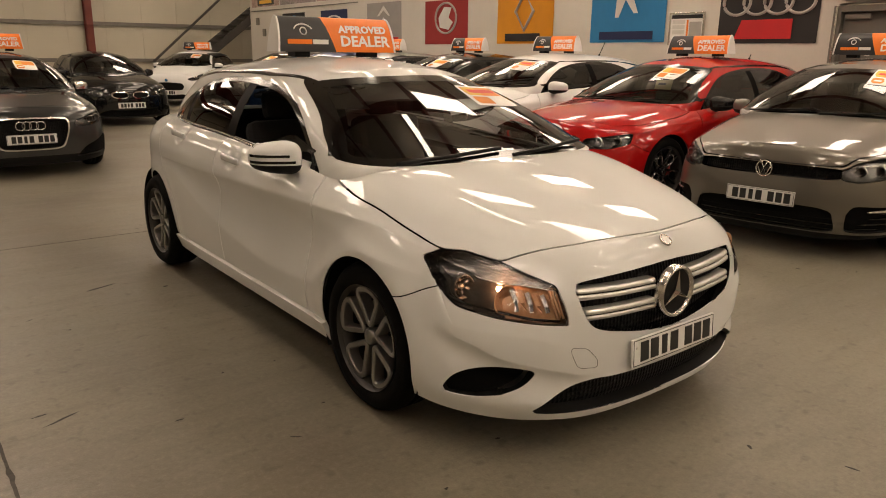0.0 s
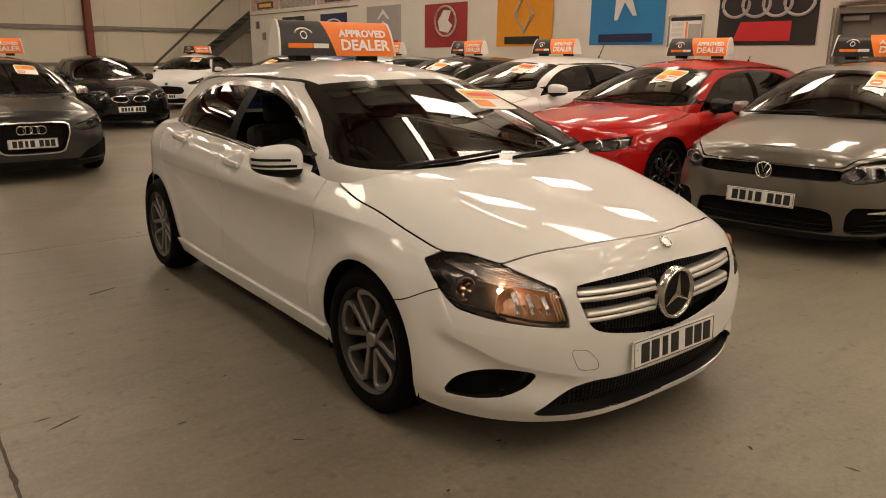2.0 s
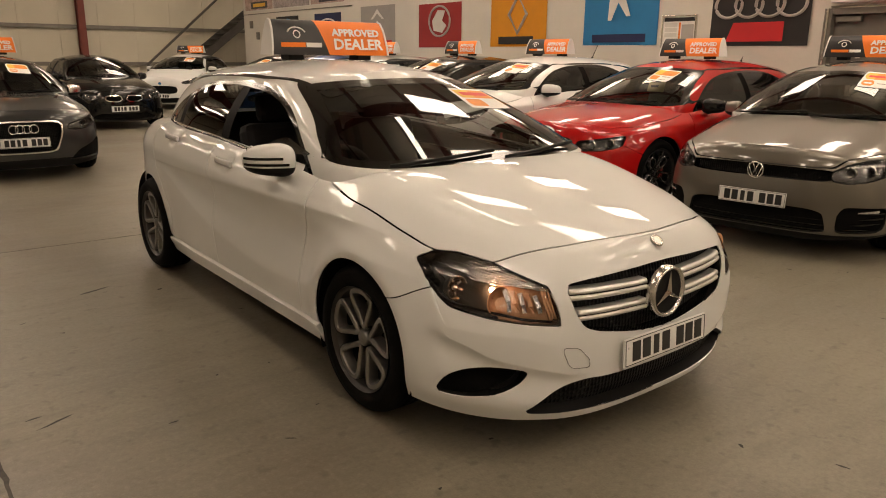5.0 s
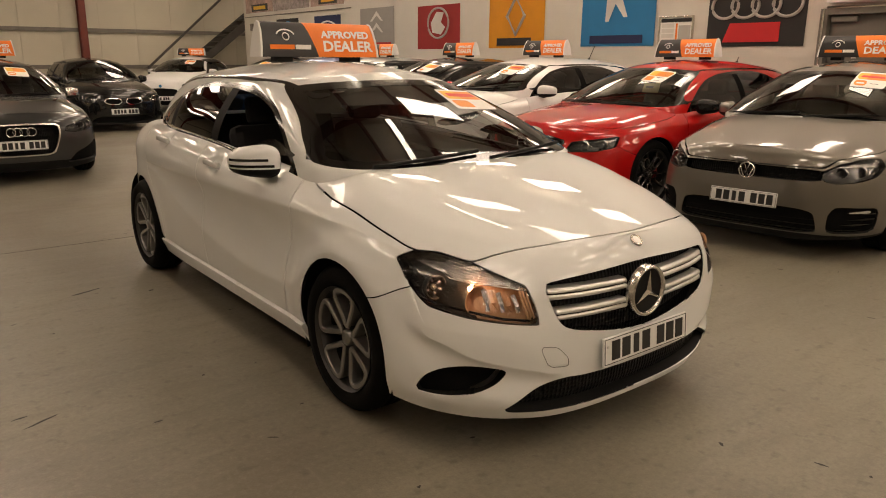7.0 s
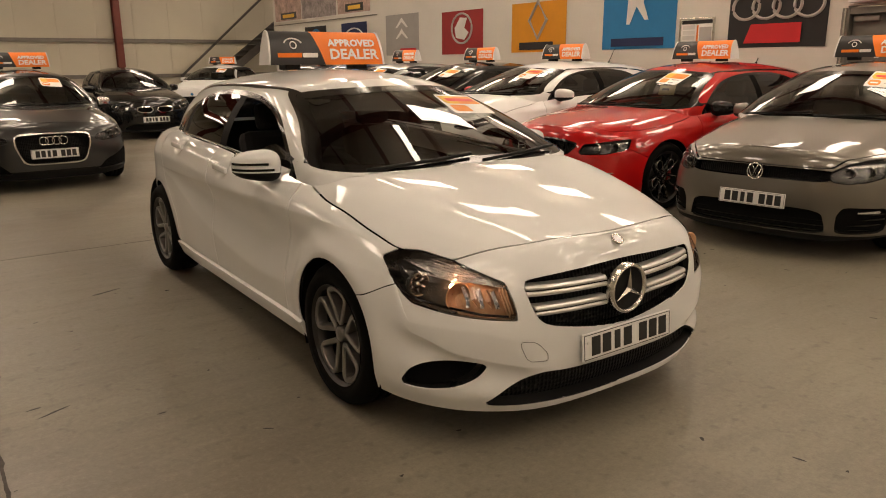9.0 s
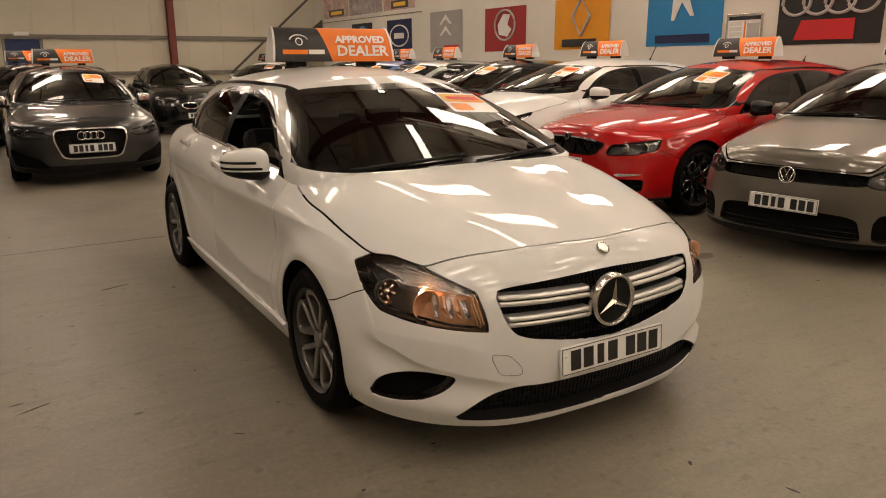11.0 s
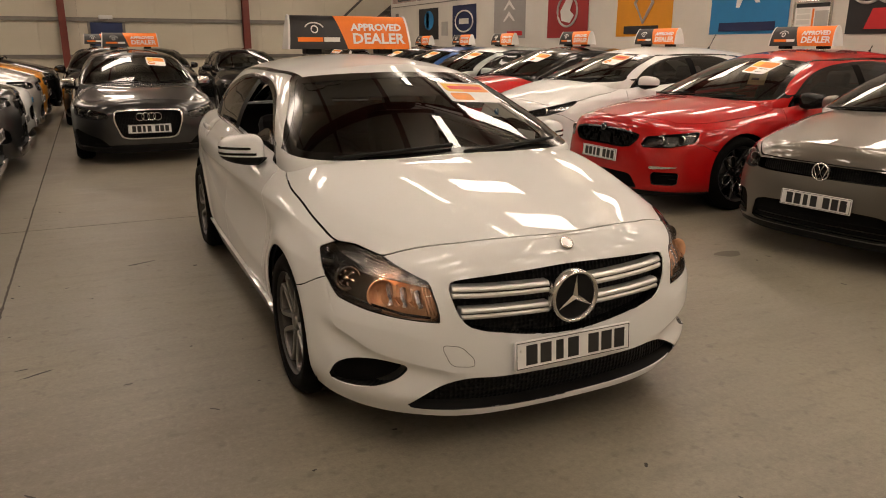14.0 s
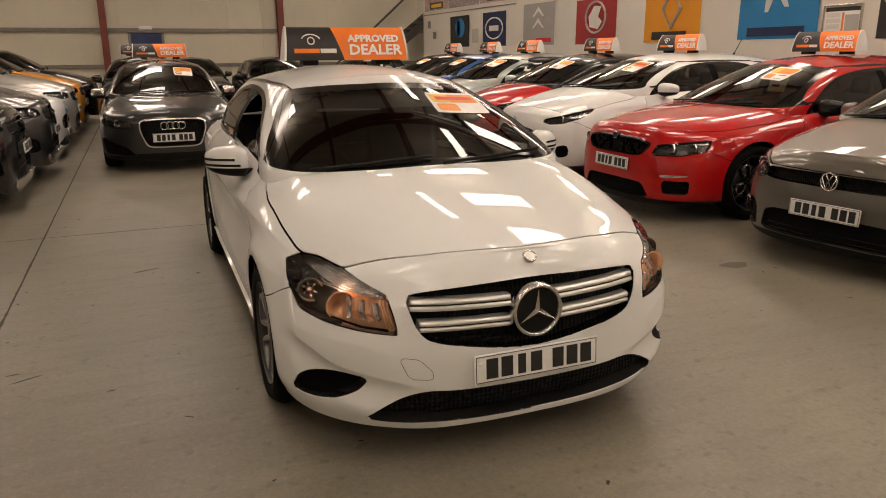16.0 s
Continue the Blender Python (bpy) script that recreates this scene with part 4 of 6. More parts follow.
    if tail[1]:
        pair("tail_lamp", offset(tail, 0.006), root, TAILRED, fold=0.006)
    if "card" in D:
        x, z, w, h = D["card"]
        Gc = both(greenhouse(S, nu, int(22 * fine), 10))
        side_ = 1 if (normals(Gc)[np.argmax(Gc[0][:, 2])])[2] > 0 else -1
        q = outline([(x - w, z - h), (x + w, z - h - 0.02), (x + w, z + h - 0.02), (x - w, z + h)], 0)
        card = clip(clip(offset(Gc, 0.004 * side_), lambda V: np.maximum(q(X(V), Z(V)), Y(V) - ry - 0.4))[0], lambda V: S["belt"][1] - Y(V))[0]
        cd = obj("price_card", card, root, CARDWHITE, False, "orange, yellow and white price card on the windscreen")
        for name, x0, x1, z0, z1, up, mt in (("card_band", -0.90, 0.90, 0.02, 0.84, 1, CARDORANGE), ("card_patch", -0.90, -0.25, 0.02, 0.84, 2, CARDYEL), ("card_bar", -0.75, 0.70, 0.28, 0.62, 3, CARDRED),
                                             ("card_patch", -0.85, -0.10, -0.80, -0.10, 1, CARDORANGE), ("card_bar", -0.75, -0.20, -0.55, -0.30, 2, SIGNWHITE),
                                             ("card_line", 0.05, 0.80, -0.26, -0.16, 1, SIGNBLACK), ("card_line", 0.05, 0.60, -0.50, -0.40, 1, SIGNBLACK), ("card_line", 0.05, 0.75, -0.75, -0.65, 1, SIGNBLACK)):
            tilt_ = lambda V: Z(V) + 0.02 * (X(V) - x + w) / (2 * w)
            ln = clip(offset(card, 0.0008 * up * side_), lambda V: np.maximum(np.maximum(x + x0 * w - X(V), X(V) - x - x1 * w), np.maximum(z + z0 * h - tilt_(V), tilt_(V) - z - z1 * h)))[0]
            if ln[1]:
                obj(name, ln, cd, mt, False)
    if "antenna" in D:
        ya = S["len"] - 0.95
        za = float(S["roof"](ya))
        obj("roof_antenna", join(tube([(0, ya, za - 0.01), (0, ya + 0.02, za + 0.02)], 0.014), tube([(0, ya + 0.02, za + 0.02), (0, ya + 0.02 + 0.6 * D["antenna"], za + 0.02 + D["antenna"])], 0.005)), root, BLACK)
    if "notice" in D:
        nx, ny, nz = D["notice"]
        nt_ = part("windscreen_notice", box(bmesh.new(), -0.11, 0.11, -0.002, 0.002, -0.12, 0.12, 0, pose(nx, ny, nz, -20)), NOTICE, root, "pale yellow printed sheet inside the windscreen")
        for k in range(3):
            part("notice_bar", box(bmesh.new(), -0.07, 0.07 - 0.02 * k, -0.005, -0.003, 0.05 - 0.06 * k, 0.075 - 0.06 * k, 0, pose(nx, ny, nz, -20)), CABINGREY, nt_)
    if "sign" in D:
        sx, sy = D["sign"]
        roof_sign(m @ pose(sx, sy, float(S["roof"](sy)) + 0.028))
    return root

# ---- the hall ----
def concrete():
    m = mat("worn_concrete_floor", (0.180, 0.163, 0.122), 0.42, vary=0.28, scale=1.1, fine=130, bump=0.22, rvary=0.4)
    n, link = m.node_tree.nodes, m.node_tree.links.new
    b = n["Principled BSDF"]
    tc = n.new("ShaderNodeTexCoord")
    stain, specks = n.new("ShaderNodeTexNoise"), n.new("ShaderNodeTexNoise")
    link(tc.outputs["Object"], stain.inputs["Vector"])
    link(tc.outputs["Object"], specks.inputs["Vector"])
    streak, long = n.new("ShaderNodeTexNoise"), n.new("ShaderNodeMapping")
    long.inputs["Scale"].default_value = (1.0, 5.0, 1.0)
    link(tc.outputs["Object"], long.inputs[0])
    link(long.outputs[0], streak.inputs["Vector"])
    streak.inputs["Scale"].default_value, streak.inputs["Detail"].default_value = 2.2, 9
    grain = n.new("ShaderNodeTexNoise")
    link(tc.outputs["Object"], grain.inputs["Vector"])
    grain.inputs["Scale"].default_value, grain.inputs["Detail"].default_value, grain.inputs["Roughness"].default_value = 38, 9, 0.75
    stain.inputs["Scale"].default_value, stain.inputs["Detail"].default_value, stain.inputs["Distortion"].default_value = 0.35, 8, 1.2
    specks.inputs["Scale"].default_value, specks.inputs["Detail"].default_value = 14, 6
    mixed = b.inputs["Base Color"].links[0].from_socket
    out = mixed
    for tex, lo, hi, col, amount in ((stain, 0.46, 0.66, (0.105, 0.085, 0.06), 0.6), (streak, 0.52, 0.74, (0.10, 0.086, 0.064), 0.34), (streak, 0.46, 0.30, (0.25, 0.225, 0.18), 0.2), (grain, 0.50, 0.75, (0.075, 0.062, 0.048), 0.45), (grain, 0.48, 0.28, (0.30, 0.27, 0.22), 0.38), (specks, 0.60, 0.70, (0.09, 0.073, 0.057), 0.5)):
        rng, mx = n.new("ShaderNodeMapRange"), n.new("ShaderNodeMix")
        rng.inputs["From Min"].default_value, rng.inputs["From Max"].default_value, rng.inputs["To Max"].default_value = lo, hi, amount
        link(tex.outputs[0], rng.inputs["Value"])
        mx.data_type = "RGBA"
        link(rng.outputs[0], mx.inputs["Factor"])
        link(out, mx.inputs["A"])
        mx.inputs["B"].default_value = (*col, 1)
        out = mx.outputs["Result"]
    link(out, b.inputs["Base Color"])
    return m


FLOOR = concrete()
WALLPAINT = mat("painted_block_wall", (0.64, 0.605, 0.54), 0.7, vary=0.06, scale=1.2, bump=0.3, fine=40)
CLAD = mat("cream_steel_cladding", (0.58, 0.54, 0.43), 0.5, vary=0.07, scale=0.8, fine=30)
OXIDE = mat("red_oxide_steel", (0.16, 0.028, 0.016), 0.5, vary=0.2, scale=5)
RAIL = mat("galvanised_rail", (0.20, 0.185, 0.16), 0.45, 0.4, vary=0.2, scale=4)
DARKSTEEL = mat("dark_grey_steel", (0.085, 0.078, 0.07), 0.5, 0.3, vary=0.15, scale=5)
BLUEDOOR = mat("blue_painted_door", (0.012, 0.03, 0.11), 0.45, vary=0.15, scale=4)
GREYDOOR = mat("grey_painted_door", (0.13, 0.12, 0.105), 0.5, vary=0.1, scale=3)
ROOFPANEL = mat("white_roof_lining", (0.66, 0.62, 0.54), 0.7, vary=0.08, scale=0.6)
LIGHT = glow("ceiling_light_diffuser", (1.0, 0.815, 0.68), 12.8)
# Fill glow added over the lamps, to brighten the roof lining
UPFILL = glow("lamp_open_top", (1.0, 0.84, 0.68), 6.0)
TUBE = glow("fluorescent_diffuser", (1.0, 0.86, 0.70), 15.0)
WALL_X, BACK_Y, LEFT_X, NEAR_Y, TOP = 7.74, 24.0, -9.5, -11.0, 6.2

floor = tagged(boxpart("floor", (LEFT_X, 13.0, NEAR_Y, BACK_Y + 0.2, -0.25, 0.0), FLOOR, None), "worn grey-brown sealed concrete floor with faint stains", "floor", kind="structure")
joint = tagged(thing("floor_joint"), "dark saw-cut joints in the concrete floor", "joint", kind="structure")
FILLER = mat("joint_filler", (0.05, 0.042, 0.035), 0.8, vary=0.5, scale=30)
for x0, x1 in ((-2.14, 7.7), (LEFT_X, -2.16)):
    boxpart("saw_cut", (x0, x1, 4.632, 4.638, -0.01, 0.0012), FILLER, joint)
rough = random.Random(11)
ys = np.arange(NEAR_Y, BACK_Y, 0.04)
V = [(-2.150 + s * (0.0055 + rough.random() ** 5 * 0.009), y, 0.0012) for y in ys for s in (-1, 1)]
obj("saw_cut", (np.array(V), [(2 * i, 2 * i + 1, 2 * i + 3, 2 * i + 2) for i in range(len(ys) - 1)]), joint, FILLER, False, "worn joint with broken edges")

wall = tagged(boxpart("wall_east", (WALL_X, WALL_X + 0.2, 3.16, 21.6, 0, 4.6), WALLPAINT, None), "off-white painted partition wall with car maker flags", "wall", kind="structure")
tagged(boxpart("wall_east_near", (WALL_X, WALL_X + 0.2, NEAR_Y, 2.16, 0, 4.6), WALLPAINT, None), "off-white painted partition wall", "wall", kind="structure")
tagged(boxpart("wall_east_over", (WALL_X, WALL_X + 0.2, 2.16, 3.16, 2.13, 4.6), WALLPAINT, None), "painted wall over the door", "wall", kind="structure")
tagged(boxpart("wall_west", (LEFT_X - 0.2, LEFT_X, NEAR_Y, BACK_Y, 0, TOP), CLAD, None), "cream steel clad wall", "wall", kind="structure")
tagged(boxpart("wall_near", (LEFT_X, 13.0, NEAR_Y - 0.2, NEAR_Y, 0, TOP), CLAD, None), "cream steel clad wall", "wall", kind="structure")
tagged(boxpart("wall_far_east", (13.0, 13.2, NEAR_Y, BACK_Y, 0, TOP), CLAD, None), "cream steel clad wall", "wall", kind="structure")
back = tagged(thing("wall_back"), "cream profiled steel cladding with vertical joints", "wall", kind="structure")
x = LEFT_X
while x < 13.0:
    w = min(1.12, 13.0 - x)
    for z0, z1 in ((0.0, 2.2), (2.205, 4.4), (4.405, TOP)):
        boxpart("cladding_panel", (x + 0.0015, x + w - 0.0015, BACK_Y, BACK_Y + 0.1, z0, z1), CLAD, back, 0.004)
    x += w
ceil = bmesh.new()
box(ceil, LEFT_X, 13.2, NEAR_Y, BACK_Y, TOP, TOP + 0.15)
for y in np.arange(NEAR_Y + 0.2, BACK_Y, 0.3):
    box(ceil, LEFT_X, 13.0, y, y + 0.11, TOP - 0.035, TOP)
tagged(part("ceiling", ceil, ROOFPANEL, None), "pale ribbed steel roof lining", "ceiling", kind="structure")


def column(x, y):
    c = tagged(thing("column", pose(x, y, 0)), "red oxide steel portal column", "column", "portal columns", "structure")
    boxpart("web", (-0.012, 0.012, -0.14, 0.14, 0, TOP), OXIDE, c)
    for s in (-1, 1):
        boxpart("flange", (-0.10, 0.10, s * 0.14 - 0.01, s * 0.14 + 0.01, 0, TOP), OXIDE, c, 0.003)
    boxpart("base_plate", (-0.16, 0.16, -0.2, 0.2, 0.0, 0.02), OXIDE, c)


for x in (-7.6, -2.08, 3.40, 8.9):
    column(x, BACK_Y - 0.24)
for k, z in enumerate((1.14, 2.25, 4.42)):
    r = tagged(thing("cladding_rail"), "dull galvanised horizontal cladding rail", "rail", "cladding rails", "structure")
    boxpart("rail_face", (LEFT_X, 12.9, BACK_Y - 0.075, BACK_Y - 0.062, z - 0.055, z + 0.055), RAIL, r)
    boxpart("rail_flange", (LEFT_X, 12.9, BACK_Y - 0.075, BACK_Y - 0.002, z + 0.055, z + 0.062), RAIL, r)
for x in np.arange(-8.75, 13, 1.75):
    p = tagged(thing("roof_purlin", pose(float(x), 0, TOP - 0.04)), "dark red steel roof purlin", "purlin", "roof purlins", "structure")
    boxpart("purlin_web", (-0.01, 0.01, NEAR_Y, BACK_Y, -0.15, 0.0), OXIDE, p)
    boxpart("purlin_flange", (-0.01, 0.07, NEAR_Y, BACK_Y, -0.16, -0.15), OXIDE, p)
for y in np.arange(-6.0, 24, 5.3):
    b = tagged(thing("roof_beam", pose(0, y, TOP - 0.35)), "red oxide steel roof beam", "beam", "roof beams", "structure")
    boxpart("beam_web", (LEFT_X, 13, -0.012, 0.012, -0.2, 0.3), OXIDE, b)
    boxpart("beam_flange", (LEFT_X, 13, -0.10, 0.10, -0.22, -0.2), OXIDE, b)


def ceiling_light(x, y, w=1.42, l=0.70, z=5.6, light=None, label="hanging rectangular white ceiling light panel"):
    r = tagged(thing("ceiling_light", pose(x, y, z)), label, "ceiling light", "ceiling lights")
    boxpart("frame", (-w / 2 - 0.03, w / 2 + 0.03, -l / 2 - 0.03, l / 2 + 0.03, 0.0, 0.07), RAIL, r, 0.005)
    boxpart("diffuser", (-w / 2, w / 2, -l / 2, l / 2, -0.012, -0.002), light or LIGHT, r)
    # added glowing sheet facing up, not a part of the fitting
    boxpart("open_top", (-w / 2 + 0.02, w / 2 - 0.02, -l / 2 + 0.02, l / 2 - 0.02, 0.072, 0.08), UPFILL, r)
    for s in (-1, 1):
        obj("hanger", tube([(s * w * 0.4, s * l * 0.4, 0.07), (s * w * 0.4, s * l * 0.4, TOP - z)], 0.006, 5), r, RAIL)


# Lamps from y 2.6 to 11.5 follow the reflections; the others are added unseen
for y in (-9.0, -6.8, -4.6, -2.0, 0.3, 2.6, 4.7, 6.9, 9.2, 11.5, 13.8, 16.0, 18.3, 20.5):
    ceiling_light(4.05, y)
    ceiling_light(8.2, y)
    # row added as fill from the left, where no lamp is known
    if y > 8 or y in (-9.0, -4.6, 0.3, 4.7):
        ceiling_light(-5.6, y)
# Most near lamps of this row are added out of view, to brighten the front
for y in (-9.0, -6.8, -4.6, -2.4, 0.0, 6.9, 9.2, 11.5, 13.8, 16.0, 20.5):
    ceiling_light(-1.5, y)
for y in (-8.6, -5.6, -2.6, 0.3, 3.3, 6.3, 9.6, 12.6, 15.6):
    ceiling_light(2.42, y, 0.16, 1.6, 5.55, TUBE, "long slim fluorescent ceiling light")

# flags on the partition wall: field colour, mark, and a plain bar where a maker's name stands
def flag(y0, y1, z0, z1, field, label, marks):
    f = tagged(thing("wall_flag", pose(WALL_X - 0.006, 0, 0)), label, "flag", "maker flags")
    n = 14
    V, F = [], []
    for i in range(n + 1):
        for j in range(7):
            y, z = y1 + (y0 - y1) * i / n, z0 + (z1 - z0) * j / 6
            V.append((-0.006 - 0.005 * math.sin(5 * y + 2 * z) * (1 - 0.5 * j / 6), y, z))
    F = [(i * 7 + j, i * 7 + j + 1, (i + 1) * 7 + j + 1, (i + 1) * 7 + j) for i in range(n) for j in range(6)]
    obj("cloth", (np.array(V), F), f, field)
    for name, me, mt in marks:
        obj(name, (np.asarray(me[0]) + (-0.018, 0, 0), me[1]), f, mt, False)
    return f


def slab(pts, d=0.004):
    """A thin plate with an outline of (y, z) on the wall."""
    n = len(pts)
    V = [(-d, y, z) for y, z in pts] + [(0, y, z) for y, z in pts]
    return np.array(V), [tuple(range(n)), tuple(range(n, 2 * n))[::-1]] + [(i, n + i, n + (i + 1) % n, (i + 1) % n) for i in range(n)]


def ringmark(y, z, ry, rz, t):
    return tube([(0, y + ry * math.cos(a), z + rz * math.sin(a)) for a in np.linspace(0, 2 * math.pi, 33)[:-1]], t, 6, True)


def disc(y, z, ry, rz):
    return slab([(y + ry * math.cos(a), z + rz * math.sin(a)) for a in np.linspace(0, 2 * math.pi, 29)[:-1]])


def cloth(name, col):
    return mat(name, col, 0.75, vary=0.08, scale=4, bump=0.2, fine=250)


FLAGBLACK, FLAGBLUE, FLAGNAVY = cloth("flag_black", (0.02, 0.018, 0.018)), cloth("flag_blue", (0.02, 0.19, 0.42)), cloth("flag_navy", (0.012, 0.02, 0.075))
FLAGRED, FLAGYEL, FLAGGREY = cloth("flag_red", (0.30, 0.022, 0.022)), cloth("flag_yellow", (0.66, 0.27, 0.012)), cloth("flag_grey", (0.33, 0.31, 0.29))
MARKRED, MARKWHITE, MARKGREY = cloth("mark_red", (0.55, 0.02, 0.025)), cloth("mark_white", (0.66, 0.64, 0.60)), cloth("mark_silver", (0.42, 0.40, 0.37))


def diamond(y, z, a, b, t):
    return tube([(0, y, z + b), (0, y - a, z), (0, y, z - b), (0, y + a, z)], t, 6, True)


flag(3.40, 4.87, 1.64, 2.56, FLAGBLACK, "black flag with four silver rings and a red name bar",
     [("ring", ringmark(4.135 + o, 2.20, 0.205, 0.17, 0.022), MARKGREY) for o in (-0.465, -0.155, 0.155, 0.465)] + [("name_bar", slab([(4.60, 1.70), (4.50, 1.96), (3.75, 1.96), (3.75, 1.70)]), MARKRED)])
lion = [(6.80, 2.06), (6.73, 2.06), (6.60, 2.34), (6.42, 2.12), (6.34, 2.12), (6.46, 2.40), (6.40, 2.56), (6.62, 2.58), (6.78, 2.46)]
flag(5.80, 7.33, 1.665, 2.585, FLAGBLUE, "blue flag with a silver mark and a dark name bar", [("mark", slab(lion), MARKWHITE), ("name_bar", slab([(7.12, 1.71), (7.12, 1.84), (6.02, 1.84), (6.02, 1.71)]), FLAGNAVY)])
flag(8.22, 9.745, 1.655, 2.575, FLAGYEL, "yellow flag with a silver diamond and a dark name bar", [("mark", diamond(8.98, 2.24, 0.24, 0.34, 0.032), MARKGREY), ("name_bar", slab([(9.5, 1.70), (9.5, 1.84), (8.55, 1.84), (8.55, 1.70)]), FLAGBLACK)])
flag(10.66, 12.15, 1.65, 2.56, FLAGRED, "dark red flag with a pale round mark", [("ring", ringmark(11.4, 2.19, 0.36, 0.31, 0.022), MARKGREY), ("mark", slab([(11.6, 2.0), (11.65, 2.2), (11.45, 2.42), (11.2, 2.4), (11.3, 2.2), (11.15, 2.1), (11.3, 1.95)]), MARKWHITE)])
chev = lambda z: slab([(14.1, z - 0.17), (13.82, z + 0.06), (13.54, z - 0.17), (13.62, z - 0.17), (13.82, z - 0.04), (14.02, z - 0.17)])
flag(13.08, 14.57, 1.66, 2.62, FLAGGREY, "grey flag with two silver chevrons", [("mark", chev(2.48), MARKWHITE), ("mark", chev(2.22), MARKWHITE), ("name_bar", slab([(13.9, 1.72), (13.9, 1.82), (13.2, 1.82), (13.2, 1.72)]), MARKRED)])
flag(15.52, 16.93, 1.66, 2.54, FLAGNAVY, "navy flag with a pale oval mark", [("ring", ringmark(16.22, 2.12, 0.52, 0.27, 0.02), MARKWHITE), ("name_bar", slab([(16.5, 2.05), (16.5, 2.19), (15.94, 2.19), (15.94, 2.05)]), MARKWHITE)])
flag(17.86, 19.26, 1.66, 2.54, FLAGBLACK, "black flag with a round blue and white mark", [("mark", disc(18.5, 2.2, 0.34, 0.27), FLAGBLUE), ("mark", slab([(18.7, 2.0), (18.7, 2.42), (18.5, 2.42), (18.5, 2.0)]), MARKWHITE)])

# ---- the cars ----
TWIN5 = dict(metal=ALLOY, spokes=5, rings=True)
MULTI = dict(metal=ALLOYB, spokes=5, twin=0.36, inner=0.15, loop=True, caliper=REDCAL, edge=SATIN)
SILV = dict(metal=ALLOY, spokes=5, twin=0.18, fat=1.2)


def star_front(root, gr, S, D, grille):
    """Two satin slats a side, a ringed star in the middle and a small round badge on the bonnet lip."""
    g = outline(D["grille"])
    for z, hw in ((0.622, 0.022), (0.545, 0.021)):
        xs = np.linspace(0.095, 0.47, 40)
        xs = xs[g(xs, z + 0.03 * xs) < -0.008]
        rows = {}
        for dz in (-hw, 0.0, hw):
            near = clip(grille, lambda V: np.abs(V[:, 2] - z - 0.03 * V[:, 0] - dz) - 0.008)[0]
            P = near[0][sorted({i for q in near[1] for i in q})]
            cf = np.polyfit(P[:, 0] ** 2, P[:, 1], 3)
            rows[dz] = np.polyval(cf, xs ** 2)
        yat = lambda dz: np.interp(dz, (-hw, 0, hw), (0, 1, 2))
        ring = [(0.045, -1.0), (0.014, -1.0), (0.007, -0.86), (0.004, -0.5), (0.005, -0.17), (0.013, -0.13), (0.013, 0.13), (0.005, 0.17), (0.004, 0.5), (0.007, 0.86), (0.014, 1.0), (0.045, 1.0)]
        V = []
        for k, x in enumerate(xs):
            for dy, c in ring:
                y = np.interp(c * hw, (-hw, 0, hw), [rows[q][k] for q in (-hw, 0.0, hw)])
                V.append((x, y + 0.006 + dy, z + 0.03 * x + c * hw))
        n = len(ring)
        F = [(i * n + j, i * n + j + 1, (i + 1) * n + j + 1, (i + 1) * n + j) for i in range(len(xs) - 1) for j in range(n - 1)]
        V = np.array(V)
        caps = [tuple(range(n))[::-1], tuple(range((len(xs) - 1) * n, len(xs) * n))]
        dark = [q for q in F if q[0] % n == 5]
        for f in (lambda q: q, mirrored):
            o = obj("grille_slat", f((V, [q for q in F if q[0] % n != 5] + caps)), gr, SLAT, True, "satin silver grille slat")
            obj("slat_groove", f((V, dark)), o, GLOSSBLACK)
    c = (0, 0.0, 0.583)
    st = new("star_badge")
    st.parent = gr
    obj("badge_ring", shifted(lathe([(0.084, 0.012), (0.088, 0.0), (0.094, -0.006), (0.101, 0.0), (0.104, 0.03)], 40, "y"), c), st, SATIN)
    obj("badge_disc", shifted(lathe([(0.001, 0.006), (0.086, 0.008)], 40, "y"), c), st, BLACK)
    rays = []
    for k in range(3):
        a = math.radians(90 + 120 * k)
        p = lambda r, t, y: (r * math.cos(a + t), y, r * math.sin(a + t))
        V = [p(0.085, 0, 0.0), p(0.014, math.pi / 3, 0.002), p(0.0, 0, -0.012), p(0.014, -math.pi / 3, 0.002)]
        rays.append((np.array(V), [(0, 2, 1), (0, 3, 2)]))
    obj("star", shifted(join(*rays), c), st, CHROME, False)
    tilt_ = pose(0, 0.078, 0.770, -52)
    turned = lambda prof: (lambda W, F: (np.array([tuple(tilt_ @ Vector(q)) for q in W]), F))(*lathe([(r, -h_) for r, h_ in prof], 28, "y"))
    rb = obj("round_badge", turned([(0.019, 0.004), (0.021, 0.007), (0.026, 0.007), (0.028, 0.0)]), root, SATIN)
    obj("badge_face", turned([(0.001, 0.006), (0.010, 0.0055), (0.020, 0.005)]), rb, SLAT)
    M = lower_body(S, 160, 30, 6)[0]
    q = rounded([(0.523, 0.456), (0.452, 0.446), (0.403, 0.394), (0.402, 0.362), (0.486, 0.372)], 2, 0.16)
    M = M[M[:, 1] < 0.4]
    pts = []
    for x, z in q:
        near = M[np.argsort((M[:, 0] - x) ** 2 + (M[:, 2] - z) ** 2)[:6]]
        pts.append((-x, float(near[:, 1].mean()) - 0.0022, z))
    obj("towing_eye_cover", tube(pts, 0.0010, 5, True), root, CABINGREY, True, "thin seam of the towing eye cover")


